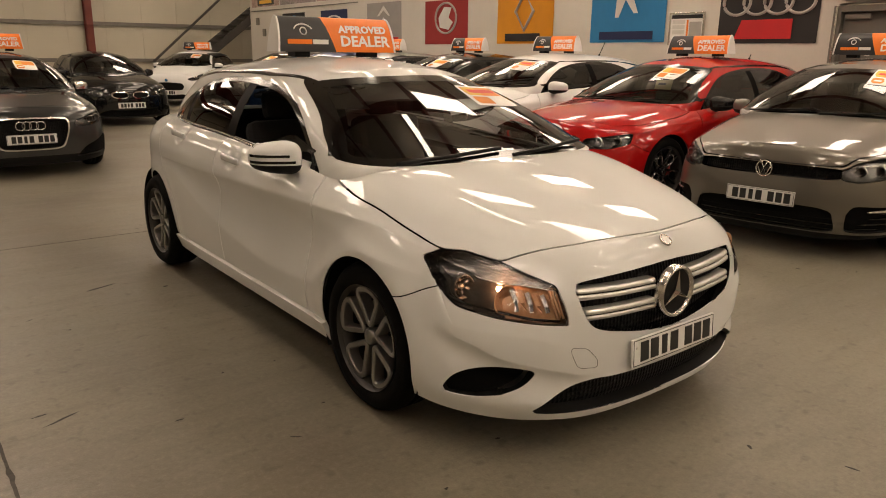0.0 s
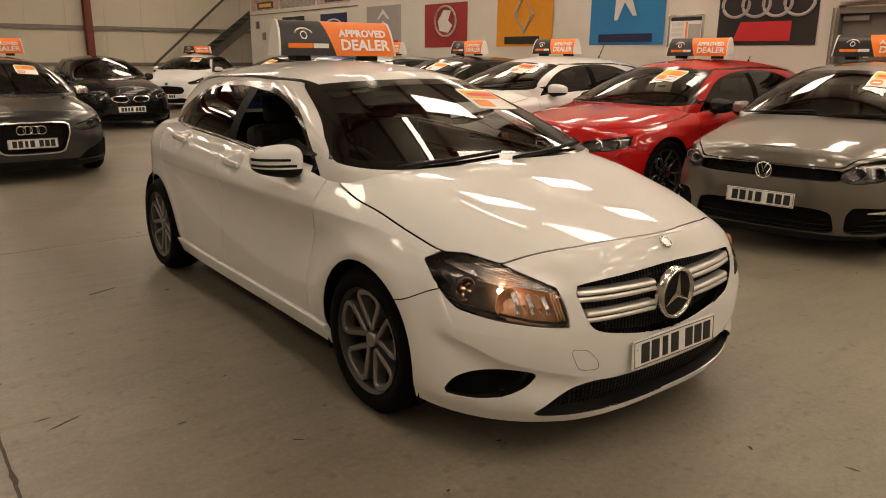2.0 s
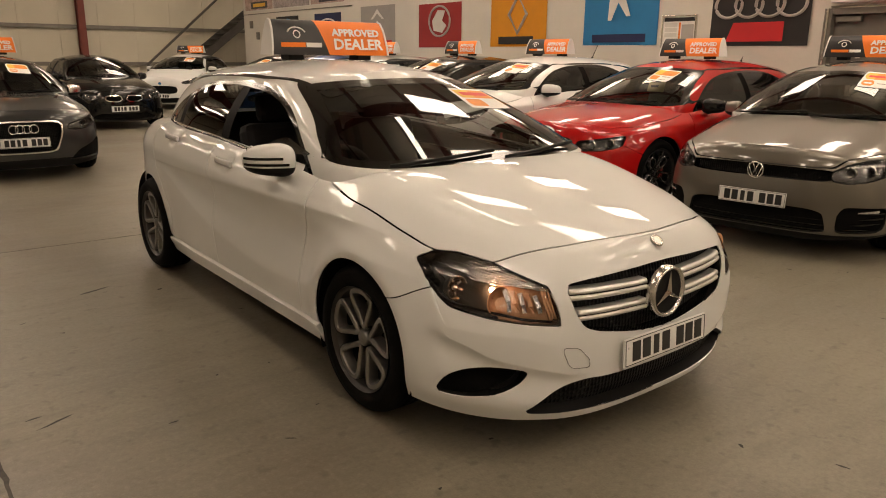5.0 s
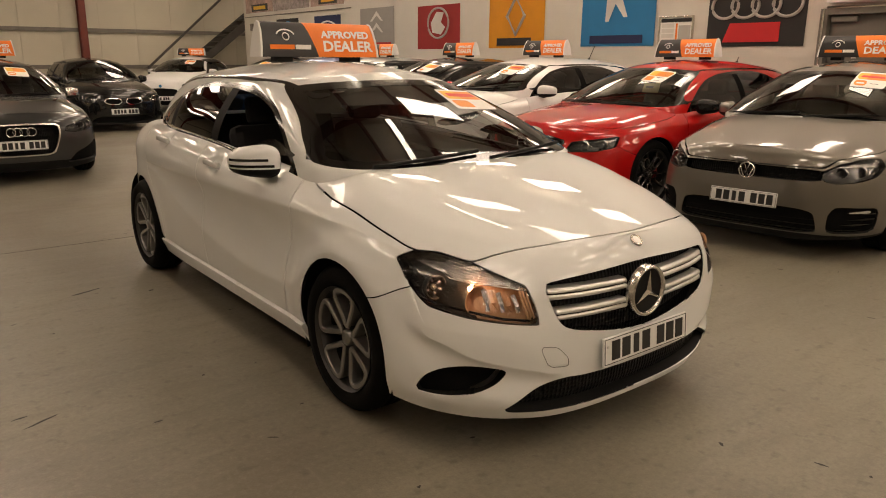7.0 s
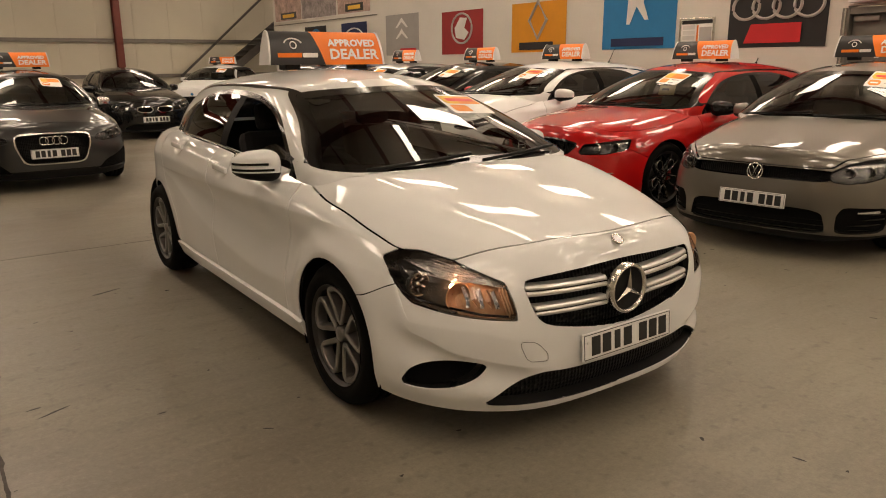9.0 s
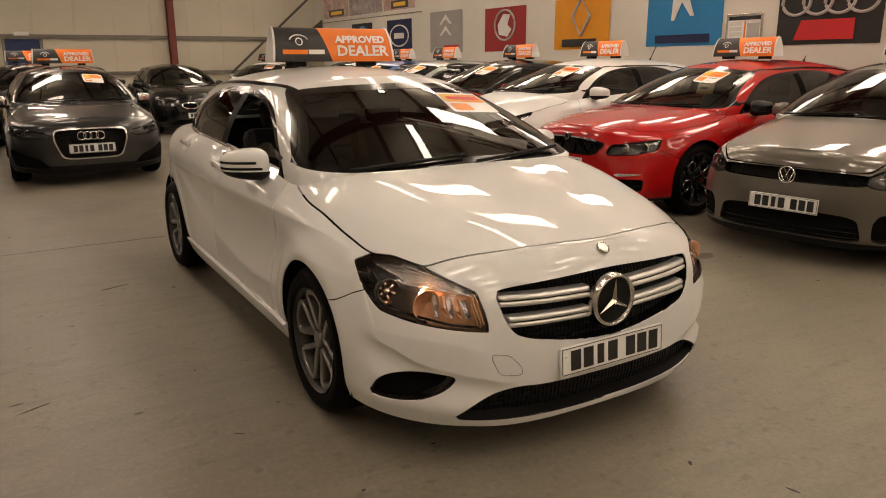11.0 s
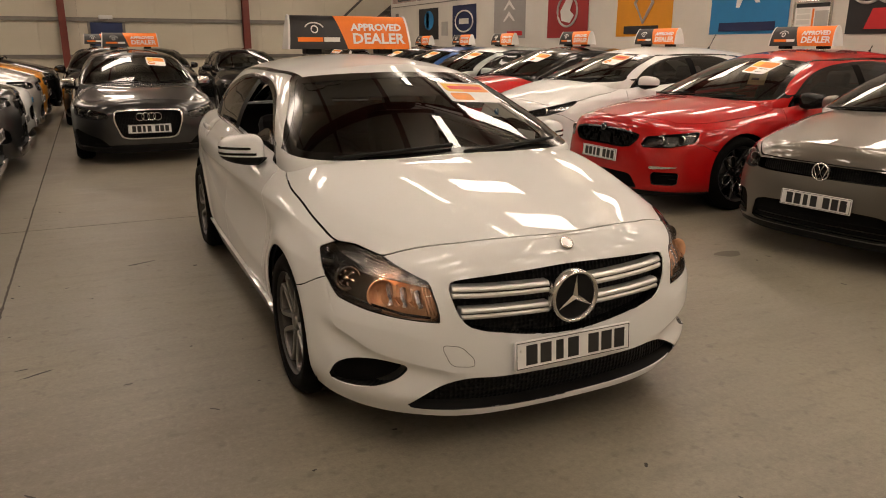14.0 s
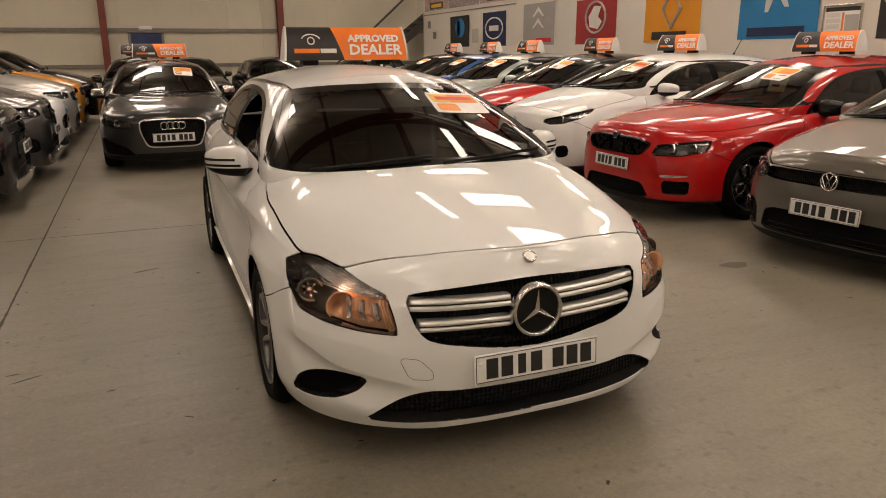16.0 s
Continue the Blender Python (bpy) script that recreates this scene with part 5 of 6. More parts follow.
def behind(lamp, a, z, deep):
    """A point under the lamp's lens: a is across plus back, z the height."""
    V = lamp[0][sorted({i for q in lamp[1] for i in q})]
    d = (V[:, 0] + V[:, 1] - a) ** 2 + (V[:, 2] - z) ** 2 + 1e-6
    i = np.argsort(d)[:4]
    return (V[i] / d[i][:, None]).sum(0) / (1 / d[i]).sum() - deep * np.array([0.62, -0.78, 0.08])


def lamp_inside(lens, f, lamp):
    """Fluted top strip, bowls and the warm end strip behind the headlamp's lens."""
    at = lambda a, z, deep: behind(lamp, a, z, deep)
    top = spl(0.60, 0.640, 0.668, 0.668, 0.797, 0.700, 0.95, 0.735, 1.10, 0.755)
    low = spl(0.60, 0.640, 0.716, 0.666, 0.902, 0.677, 1.044, 0.690, 1.10, 0.712)
    for k in range(7):
        c = (k + 0.5) / 7
        pts = [at(a, float(low(a) + (top(a) - low(a)) * c), 0.016) for a in np.linspace(1.085 - 0.05 * abs(c - 0.5), 0.655, 13)]
        obj("lamp_flute", f(tube(pts, 0.0032, 6)), lens, REFLECTOR)
    c = at(1.137, 0.651, 0.030)
    bm = bmesh.new()
    bmesh.ops.create_uvsphere(bm, u_segments=12, v_segments=8, radius=0.013)
    ball = np.array([tuple(v.co) for v in bm.verts]), [tuple(v.index for v in q.verts) for q in bm.faces]
    bm.free()
    obj("main_bulb", f(shifted(ball, c)), lens, CHROME)
    for k in range(6):
        a = math.radians(60 * k + 20)
        pts = [c + np.array([r * math.cos(a) * 0.8, r * math.cos(a) * 0.6 + 0.004, r * math.sin(a)]) for r in (0.018, 0.034)]
        obj("bowl_fin", f(tube(pts, 0.005, 5)), lens, REFLECTOR)
    edge = [at(a, float(low(a)) - 0.002, 0.012) for a in np.linspace(1.09, 0.64, 14)]
    obj("strip_edge", f(tube(edge, 0.0035, 6)), lens, SATIN)
    for k in range(3):
        pts = [at(a + 0.016 * k, z, 0.014) for a, z in ((0.672, 0.664), (0.660, 0.635), (0.640, 0.600), (0.622, 0.560))]
        obj("warm_end_strip", f(tube(pts, 0.0045, 6)), lens, AMBERTINT, True, "copper glowing end strip")
    bowl = lathe([(0.002, 0.030), (0.022, 0.026), (0.040, 0.012), (0.052, -0.006), (0.055, -0.004)], 28, "y")
    c = at(0.915, 0.624, 0.022)
    obj("indicator_bowl", f(shifted(bowl, c)), lens, AMBERTINT, True, "copper lit bowl")
    for k in range(5):
        a = 0.86 - 0.038 * k
        pts = [at(a + 0.02, 0.655 - 0.004 * k, 0.030), at(a, 0.62 - 0.004 * k, 0.020), at(a - 0.008, 0.585, 0.030)]
        obj("bowl_facet", f(tube(pts, 0.011, 4)), lens, AMBERTINT if k % 2 else REFLECTOR, False)
    pts = [at(a, z, 0.012) for a, z in ((1.30, 0.672), (1.22, 0.628), (1.12, 0.603), (0.95, 0.585), (0.78, 0.570), (0.64, 0.556))]
    obj("lamp_lower_edge", f(tube(pts, 0.005, 6)), lens, GLOSSBLACK)


HATCH["mirror"], HATCH["slit"] = (0.905, 1.585, 0.985), True
HERO = dict(
    headlight=[(0.592, 0.538), (0.618, 0.604), (0.668, 0.673), (0.797, 0.706), (0.95, 0.741), (1.136, 0.764), (1.266, 0.763), (1.358, 0.736), (1.292, 0.678), (1.235, 0.625), (1.165, 0.594), (0.965, 0.570), (0.745, 0.551)],
    grille=[(-0.2, 0.440), (0.06, 0.441), (0.22, 0.465), (0.416, 0.505), (0.460, 0.562), (0.482, 0.638), (0.486, 0.676), (0.40, 0.687), (0.24, 0.696), (0.0, 0.704), (-0.2, 0.702)],
    intake=[(-0.2, 0.303), (0.30, 0.308), (0.42, 0.322), (0.53, 0.285), (0.60, 0.245), (0.640, 0.204), (0.50, 0.189), (0.25, 0.175), (-0.2, 0.171)],
    vent=[(1.245, 0.262), (1.175, 0.340), (1.07, 0.376), (0.902, 0.391), (0.735, 0.374), (0.791, 0.321), (0.904, 0.286), (1.057, 0.266)],
    bonnet=[(-0.2, 0.113), (0.05, 0.113), (0.217, 0.137), (0.392, 0.181), (0.552, 0.253), (0.660, 0.300), (0.768, 0.500), (0.793, 0.73), (0.799, 1.02), (0.768, 1.26), (0.71, 1.25), (0.57, 1.16), (0.36, 1.09), (0.05, 1.06), (-0.2, 1.06)],
    bumperline=spl(0, 0.95, 0.93, 0.95, 1.02, 0.69, 1.26, 0.650, 1.5, 0.572, 1.62, 0.55), bumperend=1.64,
    doors=(spl(0.2, 1.39, 0.58, 1.36, 0.81, 1.30, 0.9, 1.325, 1.0, 1.42), spl(0.2, 2.40, 1.1, 2.42), spl(0.2, 3.16, 0.45, 3.16, 0.62, 3.27, 0.75, 3.40, 1.0, 3.44)),
    windscreen=[(-0.3, 0.984), (0.30, 0.984), (0.52, 0.982), (0.66, 0.984), (0.738, 0.992), (0.764, 1.006), (0.655, 1.14), (0.548, 1.285), (0.50, 1.315), (0.30, 1.334), (0.0, 1.342), (-0.3, 1.342)],
    dlo=[(1.345, 0.880), (1.50, 1.025), (1.68, 1.15), (1.88, 1.235), (2.13, 1.285), (2.45, 1.312), (2.75, 1.315), (3.0, 1.285), (3.25, 1.19), (3.53, 1.025), (3.2, 1.015), (2.55, 0.990), (1.94, 0.945)],
    strip=spl(1.3, 0.885, 1.94, 0.947, 2.55, 0.993, 3.2, 1.016, 3.6, 1.025), stripfrom=1.5, stripmat=CHROME, sail=1.475,
    pillars=[(2.42, 0.06), (3.13, 0.03)],
    lampsplit=(lambda V: 0.1 * (((V[:, 0] + V[:, 1] - 0.70) / 0.245) ** 2 + ((V[:, 2] - 0.605) / 0.10) ** 2 - 1), spl(0.5, 0.664, 0.65, 0.664, 0.95, 0.666, 1.1, 0.69, 1.25, 0.716, 1.36, 0.738)),
    lampdepth=0.055, lampfn=lamp_inside, bulbdeep=0.034, rimmat=LAMPGREY, ringmat=LAMPGREY, bowlmat=LAMPGREY, open_window=True, moulding=0.014, meshmat=MESHBLACK, skirtout=0.018, seal=0.026, bulbs=[(0.752, 0.385, 0.650, 0.042)], lit=(0.676, 0.274, 0.650), turnmat=AMBERTINT,
    plate=(-0.004, 0.389), front=star_front, wheel=TWIN5, barstep=9.0, handles=((0.876, 2.20, 0.902), (0.864, 3.03, 0.960)), sign=(0.0, 2.60), card=(0.33, 1.245, 0.165, 0.046),
)
build_car(HATCH, HERO, pose(0, 0, 0), PAINT["white"], "white five-door hatchback with a three-pointed star grille", "car", "cars on show", 1.45)


def variant(D0, L=4.29, hw=0.89, H=1.433, kz=1.0, axles=(0.87, 3.57), tyre=0.317, cowl=0.95, roof0=1.84, blunt=0.0, lift=0.0, **over):
    """Another body: the hatchback's forms stretched along, across and up, with its own nose."""
    k, q = hw / 0.89, cowl / 0.95
    ys, yd = (0, 0.95, 1.84, 4.292), (0, cowl, roof0, L)
    f, inv = (lambda y: np.interp(y, ys, yd)), (lambda y: np.interp(y, yd, ys))
    zs, zd = (0, 0.98, 1.433), (0, 0.98 * kz, H)
    zf, zi = (lambda z: np.interp(z, zs, zd)), (lambda z: np.interp(z, zd, zs))
    wrap = lambda g: (lambda y: zf(g(inv(y))))
    S = dict(HATCH, len=L, axles=axles, hub=tyre, tyre=tyre, arch=tyre + 0.032, fold=None, ridge=0.009, rim=tyre - 0.09, slit=False)
    S["lev"] = [(v, a * k, b * k, y0 * q, aa * q, n + blunt) for v, a, b, y0, aa, n in HATCH["lev"]]
    for key in ("sh", "cen", "beltz", "roof"):
        S[key] = wrap(HATCH[key])
    rise = lambda y: lift * (1 - ease(y, 0.25, cowl + 0.2))
    S["sh"], S["cen"] = (lambda y, g=S["sh"]: g(y) + rise(y)), (lambda y, g=S["cen"]: g(y) + rise(y))
    S["sill"] = lambda y: HATCH["sill"](inv(y)) * (kz * 0.9 + 0.1)
    S["crease"] = tuple(wrap(g) for g in HATCH["crease"])
    S["cups"] = [(float(f(y)), float(zf(z))) for y, z in HATCH["cups"]]
    S["scoop"], S["crown"] = 0.022, HATCH["crown"] * H / 1.433
    b, r = HATCH["belt"], HATCH["roofloop"]
    S["belt"] = (b[0] * k, cowl, b[2] * q, b[3], float(f(b[4])), b[5], b[6])
    S["roofloop"] = (r[0] * k, roof0, r[2], r[3], float(f(r[4])), r[5], r[6])
    m = HATCH["mirror"]
    S["mirror"] = (m[0] * k, float(f(m[1])), float(zf(m[2])))
    D = dict(D0)
    D["bonnet"] = [(x * k, float(f(y))) for x, y in D0["bonnet"]]
    D["windscreen"] = [(x * k, float(zf(z))) for x, z in D0["windscreen"]]
    D["dlo"] = [(float(f(y)), float(zf(z))) for y, z in D0["dlo"]]
    D["strip"] = wrap(D0["strip"])
    D["stripfrom"], D["sail"] = float(f(D0["stripfrom"])), float(f(D0["sail"])) + 0.3 * (float(zf(1.0)) - 1.0)
    D["doors"] = tuple((lambda z, g=g: f(g(zi(z)))) if g else None for g in D0["doors"])
    D["pillars"] = [(float(f(a)), w) for a, w in D0["pillars"]]
    bl = D0["bumperline"]
    D["bumperline"] = lambda h: zf(bl(h))
    D["handles"] = tuple((x * k, float(f(y)), float(zf(z))) for x, y, z in D0["handles"])
    D["stripmat"] = GLOSSBLACK
    for key in ("lit", "open_window", "skirtout", "lampfn", "lampdepth", "moulding", "bulbdeep", "barstep", "bowlmat", "ringmat", "rimmat"):
        D.pop(key, None)
    D.pop("turnmat", None)
    D.pop("sign", None)
    D.pop("card", None)
    D["lampsplit"] = (0.70, spl(0, float(zf(0.68)), 2, float(zf(0.71))))
    S["zk"] = kz
    D.update(over)
    D.setdefault("sign", (0.0, roof0 + 0.62))
    cz = float(zf(1.27))
    D.setdefault("card", (0.27, cz, 0.13, 0.055))
    return S, D


def nose(logo=("disc", 0.62, 0.06), vbars=0, hbars=(), frame_mat=None, bar_mat=None, extra=None):
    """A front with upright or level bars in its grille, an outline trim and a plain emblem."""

    def front(root, gr, S, D, grille):
        bar_mat_ = bar_mat or GLOSSBLACK
        V = grille[0][sorted({i for q in grille[1] for i in q})]
        if vbars:
            for x in np.linspace(0.0, V[:, 0].max(), vbars + 1)[:-1]:
                b = clip((grille[0] + (0, 0.02, 0), grille[1]), lambda V: np.abs(V[:, 0] - x - 0.012) - 0.006)[0]
                for q in pieces(b):
                    for fn in (lambda w: w, mirrored):
                        obj("grille_bar", fn(lipped(q, 0.03)), gr, bar_mat_)
        for z, hw in hbars:
            b = clip((grille[0] + (0, 0.012, 0), grille[1]), lambda V: np.abs(V[:, 2] - z) - hw)[0]
            for q in pieces(b):
                xs = [q[0][i][0] for f in q[1] for i in f]
                if max(xs) - min(xs) < 0.02:
                    continue
                if min(xs) < 0.01:
                    obj("grille_bar", both(lipped(q, 0.03)), gr, bar_mat_)
                else:
                    for fn in (lambda w: w, mirrored):
                        obj("grille_bar", fn(lipped(q, 0.03)), gr, bar_mat_)
        if frame_mat:
            g = outline(D["grille"])
            rim = clip((grille[0] + (0, -0.004, 0), grille[1]), lambda V: -g(V[:, 0], V[:, 2]) - 0.016)[0]
            rim = lipped(both(rim), 0.03)
            obj("grille_frame", rim, gr, frame_mat, True, "bright grille surround")
        yf = lambda x: float(np.interp(abs(x), np.sort(V[:, 0]), V[np.argsort(V[:, 0]), 1]))
        if logo:
            kind, z, r = logo[:3]
            if kind == "disc":
                obj("emblem", shifted(lathe([(0.001, 0.0), (r * 0.8, 0.004), (r * 0.86, -0.004), (r, -0.002), (r * 1.02, 0.015)], 28, "y"), (0, yf(0) - 0.012, z)), gr, logo[3] if len(logo) > 3 else GLOSSBLACK)
                ring = [(r * 0.9 * math.cos(a), yf(0) - 0.016, z + r * 0.9 * math.sin(a)) for a in np.linspace(0, 2 * math.pi, 29)[:-1]]
                me = [tube(ring, r * 0.09, 6, True)]
                if len(logo) > 4:
                    w = lambda pts: tube([(r * a, yf(0) - 0.016, z + r * c) for a, c in pts], r * 0.08, 6)
                    me += [w([(-0.33, 0.75), (0, 0.05), (0.33, 0.75)]), w([(-0.75, 0.35), (-0.33, -0.7), (0, 0.0), (0.33, -0.7), (0.75, 0.35)])]
                obj("emblem_ring", join(*me), gr, CHROME)
            else:
                me = [tube([(o + r * math.cos(a), yf(o) - 0.012, z + r * math.sin(a)) for a in np.linspace(0, 2 * math.pi, 25)[:-1]], r * 0.13, 6, True) for o in (-2.2 * r, -0.75 * r, 0.75 * r, 2.2 * r)]
                for q in me:
                    obj("emblem_ring", q, gr, CHROME)
        if extra:
            extra(root, gr, S, D, yf)

    return front


ROW = lambda y, x=2.85, rz=-90.0: pose(x, y, 0, 0, 0, rz)
# warm grey hatchback in the row by the partition wall
S, D = variant(HERO, 4.21, 0.893, 1.46, 1.0, (0.88, 3.46), 0.318, 0.98, 1.86, 0.25, 0.02,
    headlight=[(0.60, 0.600), (0.62, 0.668), (0.78, 0.722), (1.02, 0.752), (1.26, 0.752), (1.30, 0.70), (1.18, 0.635), (0.95, 0.600), (0.75, 0.585)],
    grille=[(-0.2, 0.588), (0.45, 0.592), (0.53, 0.602), (0.555, 0.640), (0.54, 0.672), (0.40, 0.680), (-0.2, 0.684)],
    intakes=[[(-0.2, 0.205), (0.46, 0.205), (0.54, 0.225), (0.50, 0.385), (-0.2, 0.40)]],
    barstep=0.042, chin=0.20, vents=[[(0.68, 0.215), (1.20, 0.225), (1.24, 0.41), (0.74, 0.42), (0.68, 0.36)]], clearlamp=[(0.86, 0.375), (1.12, 0.375), (1.12, 0.40), (0.86, 0.40)],
    bulbdeep=0.03, bulbs=[(0.60, 0.21, 0.650, 0.032), (0.70, 0.31, 0.670, 0.034)], lampmat=REFLECTOR, ringmat=CHROME, bar=0.008, turnmat=LAMPGREY,
    cut=0.13, front=nose(("disc", 0.634, 0.066, GLOSSBLACK, "vw"), hbars=((0.612, 0.005), (0.655, 0.005))), plate=(-0.004, 0.428), wheel=SILV, sign=(0.0, 2.5), card=(0.33, 1.30, 0.13, 0.06))
for key in ("intake", "vent"):
    D.pop(key)
D["bonnet"] = [(-0.2, 0.01), (0.05, 0.01), (0.25, 0.02), (0.45, 0.06), (0.552, 0.12), (0.655, 0.27)] + D["bonnet"][6:]
D["bonnetz"] = 0.692
build_car(S, D, pose(2.985, 1.342, 0, 0, 0, -82.9), PAINT["grey"], "warm grey metallic hatchback with a slim black grille", "car", "parked cars", 0.75)
# red liftback
S, D = variant(HERO, 4.66, 0.905, 1.46, 1.0, (0.93, 3.61), 0.343, 1.10, 2.02, 0.35, 0.045,
    headlight=[(0.56, 0.598), (0.64, 0.690), (0.92, 0.716), (1.29, 0.742), (1.24, 0.650), (0.95, 0.607)],
    grille=[(-0.2, 0.575), (0.30, 0.575), (0.40, 0.592), (0.475, 0.665), (0.47, 0.705), (0.30, 0.735), (-0.2, 0.752)],
    intakes=[[(-0.2, 0.20), (0.40, 0.20), (0.50, 0.22), (0.42, 0.345), (-0.2, 0.35)]],
    vents=[[(0.74, 0.265), (1.06, 0.27), (1.08, 0.385), (0.72, 0.385)]], clearlamp=[(0.715, 0.39), (1.085, 0.392), (1.09, 0.435), (0.69, 0.435)],
    bulbs=[(0.60, 0.23, 0.655, 0.04), (0.72, 0.36, 0.675, 0.035)], lampmat=REFLECTOR, turnmat=LAMPGREY,
    cut=0.10, chin=0.205, front=nose(("disc", 0.735, 0.035, GLOSSBLACK), vbars=11, frame_mat=GLOSSBLACK), plate=(-0.004, 0.492), wheel=MULTI, mirrorpaint=GLOSSBLACK, antenna=0.05, notice=(0.0, 2.02, 1.20))
for key in ("intake", "vent"):
    D.pop(key)
build_car(S, D, ROW(3.66, 2.86), PAINT["red"], "bright red liftback with a black slatted grille and black wheels", "car", "parked cars", 0.75)
# white hatchback with swept lamps
S, D = variant(HERO, 4.36, 0.905, 1.48, 1.07, (0.90, 3.55), 0.325, 0.98, 1.88, 0.1,
    headlight=[(0.66, 0.70), (0.70, 0.735), (0.95, 0.775), (1.25, 0.825), (1.46, 0.862), (1.44, 0.825), (1.28, 0.745), (1.02, 0.69), (0.80, 0.675)],
    grille=[(-0.2, 0.42), (0.36, 0.42), (0.46, 0.46), (0.47, 0.56), (0.40, 0.62), (-0.2, 0.64)],
    vents=[[(0.92, 0.29), (1.14, 0.31), (1.12, 0.45), (0.90, 0.43)]],
    bulbs=[(0.68, 0.30, 0.735, 0.04)], lampmat=REFLECTOR, turnmat=LAMPGREY,
    front=nose(("disc", 0.69, 0.04, FLAGBLUE), hbars=((0.46, 0.01), (0.50, 0.01), (0.54, 0.01), (0.58, 0.01))), plate=(-0.004, 0.36), wheel=SILV, antenna=0.18)
D.pop("vent")
build_car(S, D, ROW(5.98, 3.0), PAINT["white"], "white hatchback with long swept headlamps", "car", "parked cars", 0.65)
FOCUS = (S, D)
# small dark, pale and blue cars further along the row
S, D = variant(HERO, 4.02, 0.87, 1.48, 1.05, (0.82, 3.33), 0.31, 0.92, 1.78, 0.1, front=nose(("disc", 0.62, 0.05)), headlight=[(0.62, 0.62), (0.66, 0.70), (0.95, 0.76), (1.25, 0.80), (1.36, 0.76), (1.20, 0.66), (0.90, 0.60)], lampmat=REFLECTOR, turnmat=LAMPGREY, wheel=SILV, roofpaint=PAINT["black"])
build_car(S, dict(D, framepaint=PAINT["black"]), ROW(8.22, 3.35), PAINT["red"], "small red hatchback with a black roof", "car", "parked cars", 0.5)
SMALL = (S, D)
D2 = dict(D, roofpaint=PAINT["palegreen"], sign=(0.0, 2.35))
build_car(S, D2, ROW(10.42, 3.30), PAINT["palegreen"], "pale silver-green hatchback in the row", "car", "parked cars", 0.5)
D2 = dict(D, roofpaint=PAINT["blue"])
build_car(S, D2, ROW(12.35, 3.35), PAINT["blue"], "deep blue hatchback in the row", "car", "parked cars", 0.5)
D2 = dict(D, roofpaint=PAINT["black"])
build_car(S, D2, ROW(14.5, 3.4), PAINT["black"], "black hatchback at the far end of the row", "car", "parked cars", 0.5)
# dark grey hatchback with a broad framed grille, facing the way of the white car
S, D = variant(HERO, 4.35, 0.90, 1.435, 0.98, (0.87, 3.50), 0.325, 1.0, 1.88, 0.35, 0.03,
    headlight=[(0.52, 0.592), (0.56, 0.645), (0.90, 0.695), (1.20, 0.722), (1.42, 0.728), (1.42, 0.685), (1.25, 0.615), (0.9, 0.582), (0.62, 0.572)],
    grille=[(-0.2, 0.315), (0.26, 0.318), (0.345, 0.345), (0.42, 0.55), (0.415, 0.655), (0.36, 0.690), (-0.2, 0.698)],
    vents=[[(0.50, 0.215), (1.20, 0.235), (1.30, 0.44), (1.15, 0.455), (0.66, 0.335)]],
    bulbs=[(0.62, 0.24, 0.645, 0.035), (0.74, 0.36, 0.655, 0.035)], lampmat=REFLECTOR, turnmat=LAMPGREY,
    cut=0.08, chin=0.25, front=nose(("rings", 0.60, 0.048), hbars=((0.36, 0.004), (0.40, 0.004)), frame_mat=SATIN), plate=(0.0, 0.448), wheel=MULTI, mirrorpaint=SATIN)
for key in ("intake", "vent"):
    D.pop(key)
build_car(S, D, pose(-0.905, 8.07, 0, 0, 0, 0), PAINT["darkgrey"], "dark grey metallic hatchback with a broad silver-framed grille", "car", "parked cars", 0.7)
RS = (S, D)
# black hatchback with twin rounded grilles, and the cars behind
S, D = variant(HERO, 4.33, 0.885, 1.44, 1.0, (0.78, 3.47), 0.315, 1.15, 2.02, 0.2, 0.03,
    headlight=[(0.56, 0.60), (0.60, 0.675), (0.80, 0.70), (1.10, 0.72), (1.30, 0.72), (1.22, 0.63), (0.95, 0.59), (0.72, 0.575)],
    grille=[(0.03, 0.53), (0.26, 0.53), (0.36, 0.575), (0.37, 0.635), (0.30, 0.665), (0.06, 0.665), (0.02, 0.60)],
    bulbs=[(0.60, 0.22, 0.645, 0.04), (0.72, 0.33, 0.66, 0.04)], lampmat=REFLECTOR, front=nose(None, vbars=10, frame_mat=CHROME), plate=(-0.004, 0.40), wheel=SILV)
D.pop("sign"), D.pop("card")
build_car(S, D, pose(1.80, 13.9, 0, 0, 0, 0), PAINT["black"], "black hatchback with twin rounded grilles", "car", "parked cars", 0.6)
build_car(S, dict(D), pose(0.15, 17.2, 0, 0, 0, 0), PAINT["black"], "black car near the back wall", "car", "parked cars", 0.45)
S, D = SMALL
build_car(S, dict(D, roofpaint=PAINT["black"]), pose(-1.15, 12.9, 0), PAINT["black"], "black car behind the dark grey hatchback", "car", "parked cars", 0.45)
S, D = FOCUS
build_car(S, dict(D), pose(4.1, 19.0, 0, 0, 0, -40), PAINT["white"], "white car parked aslant near the stairs", "car", "parked cars", 0.45)
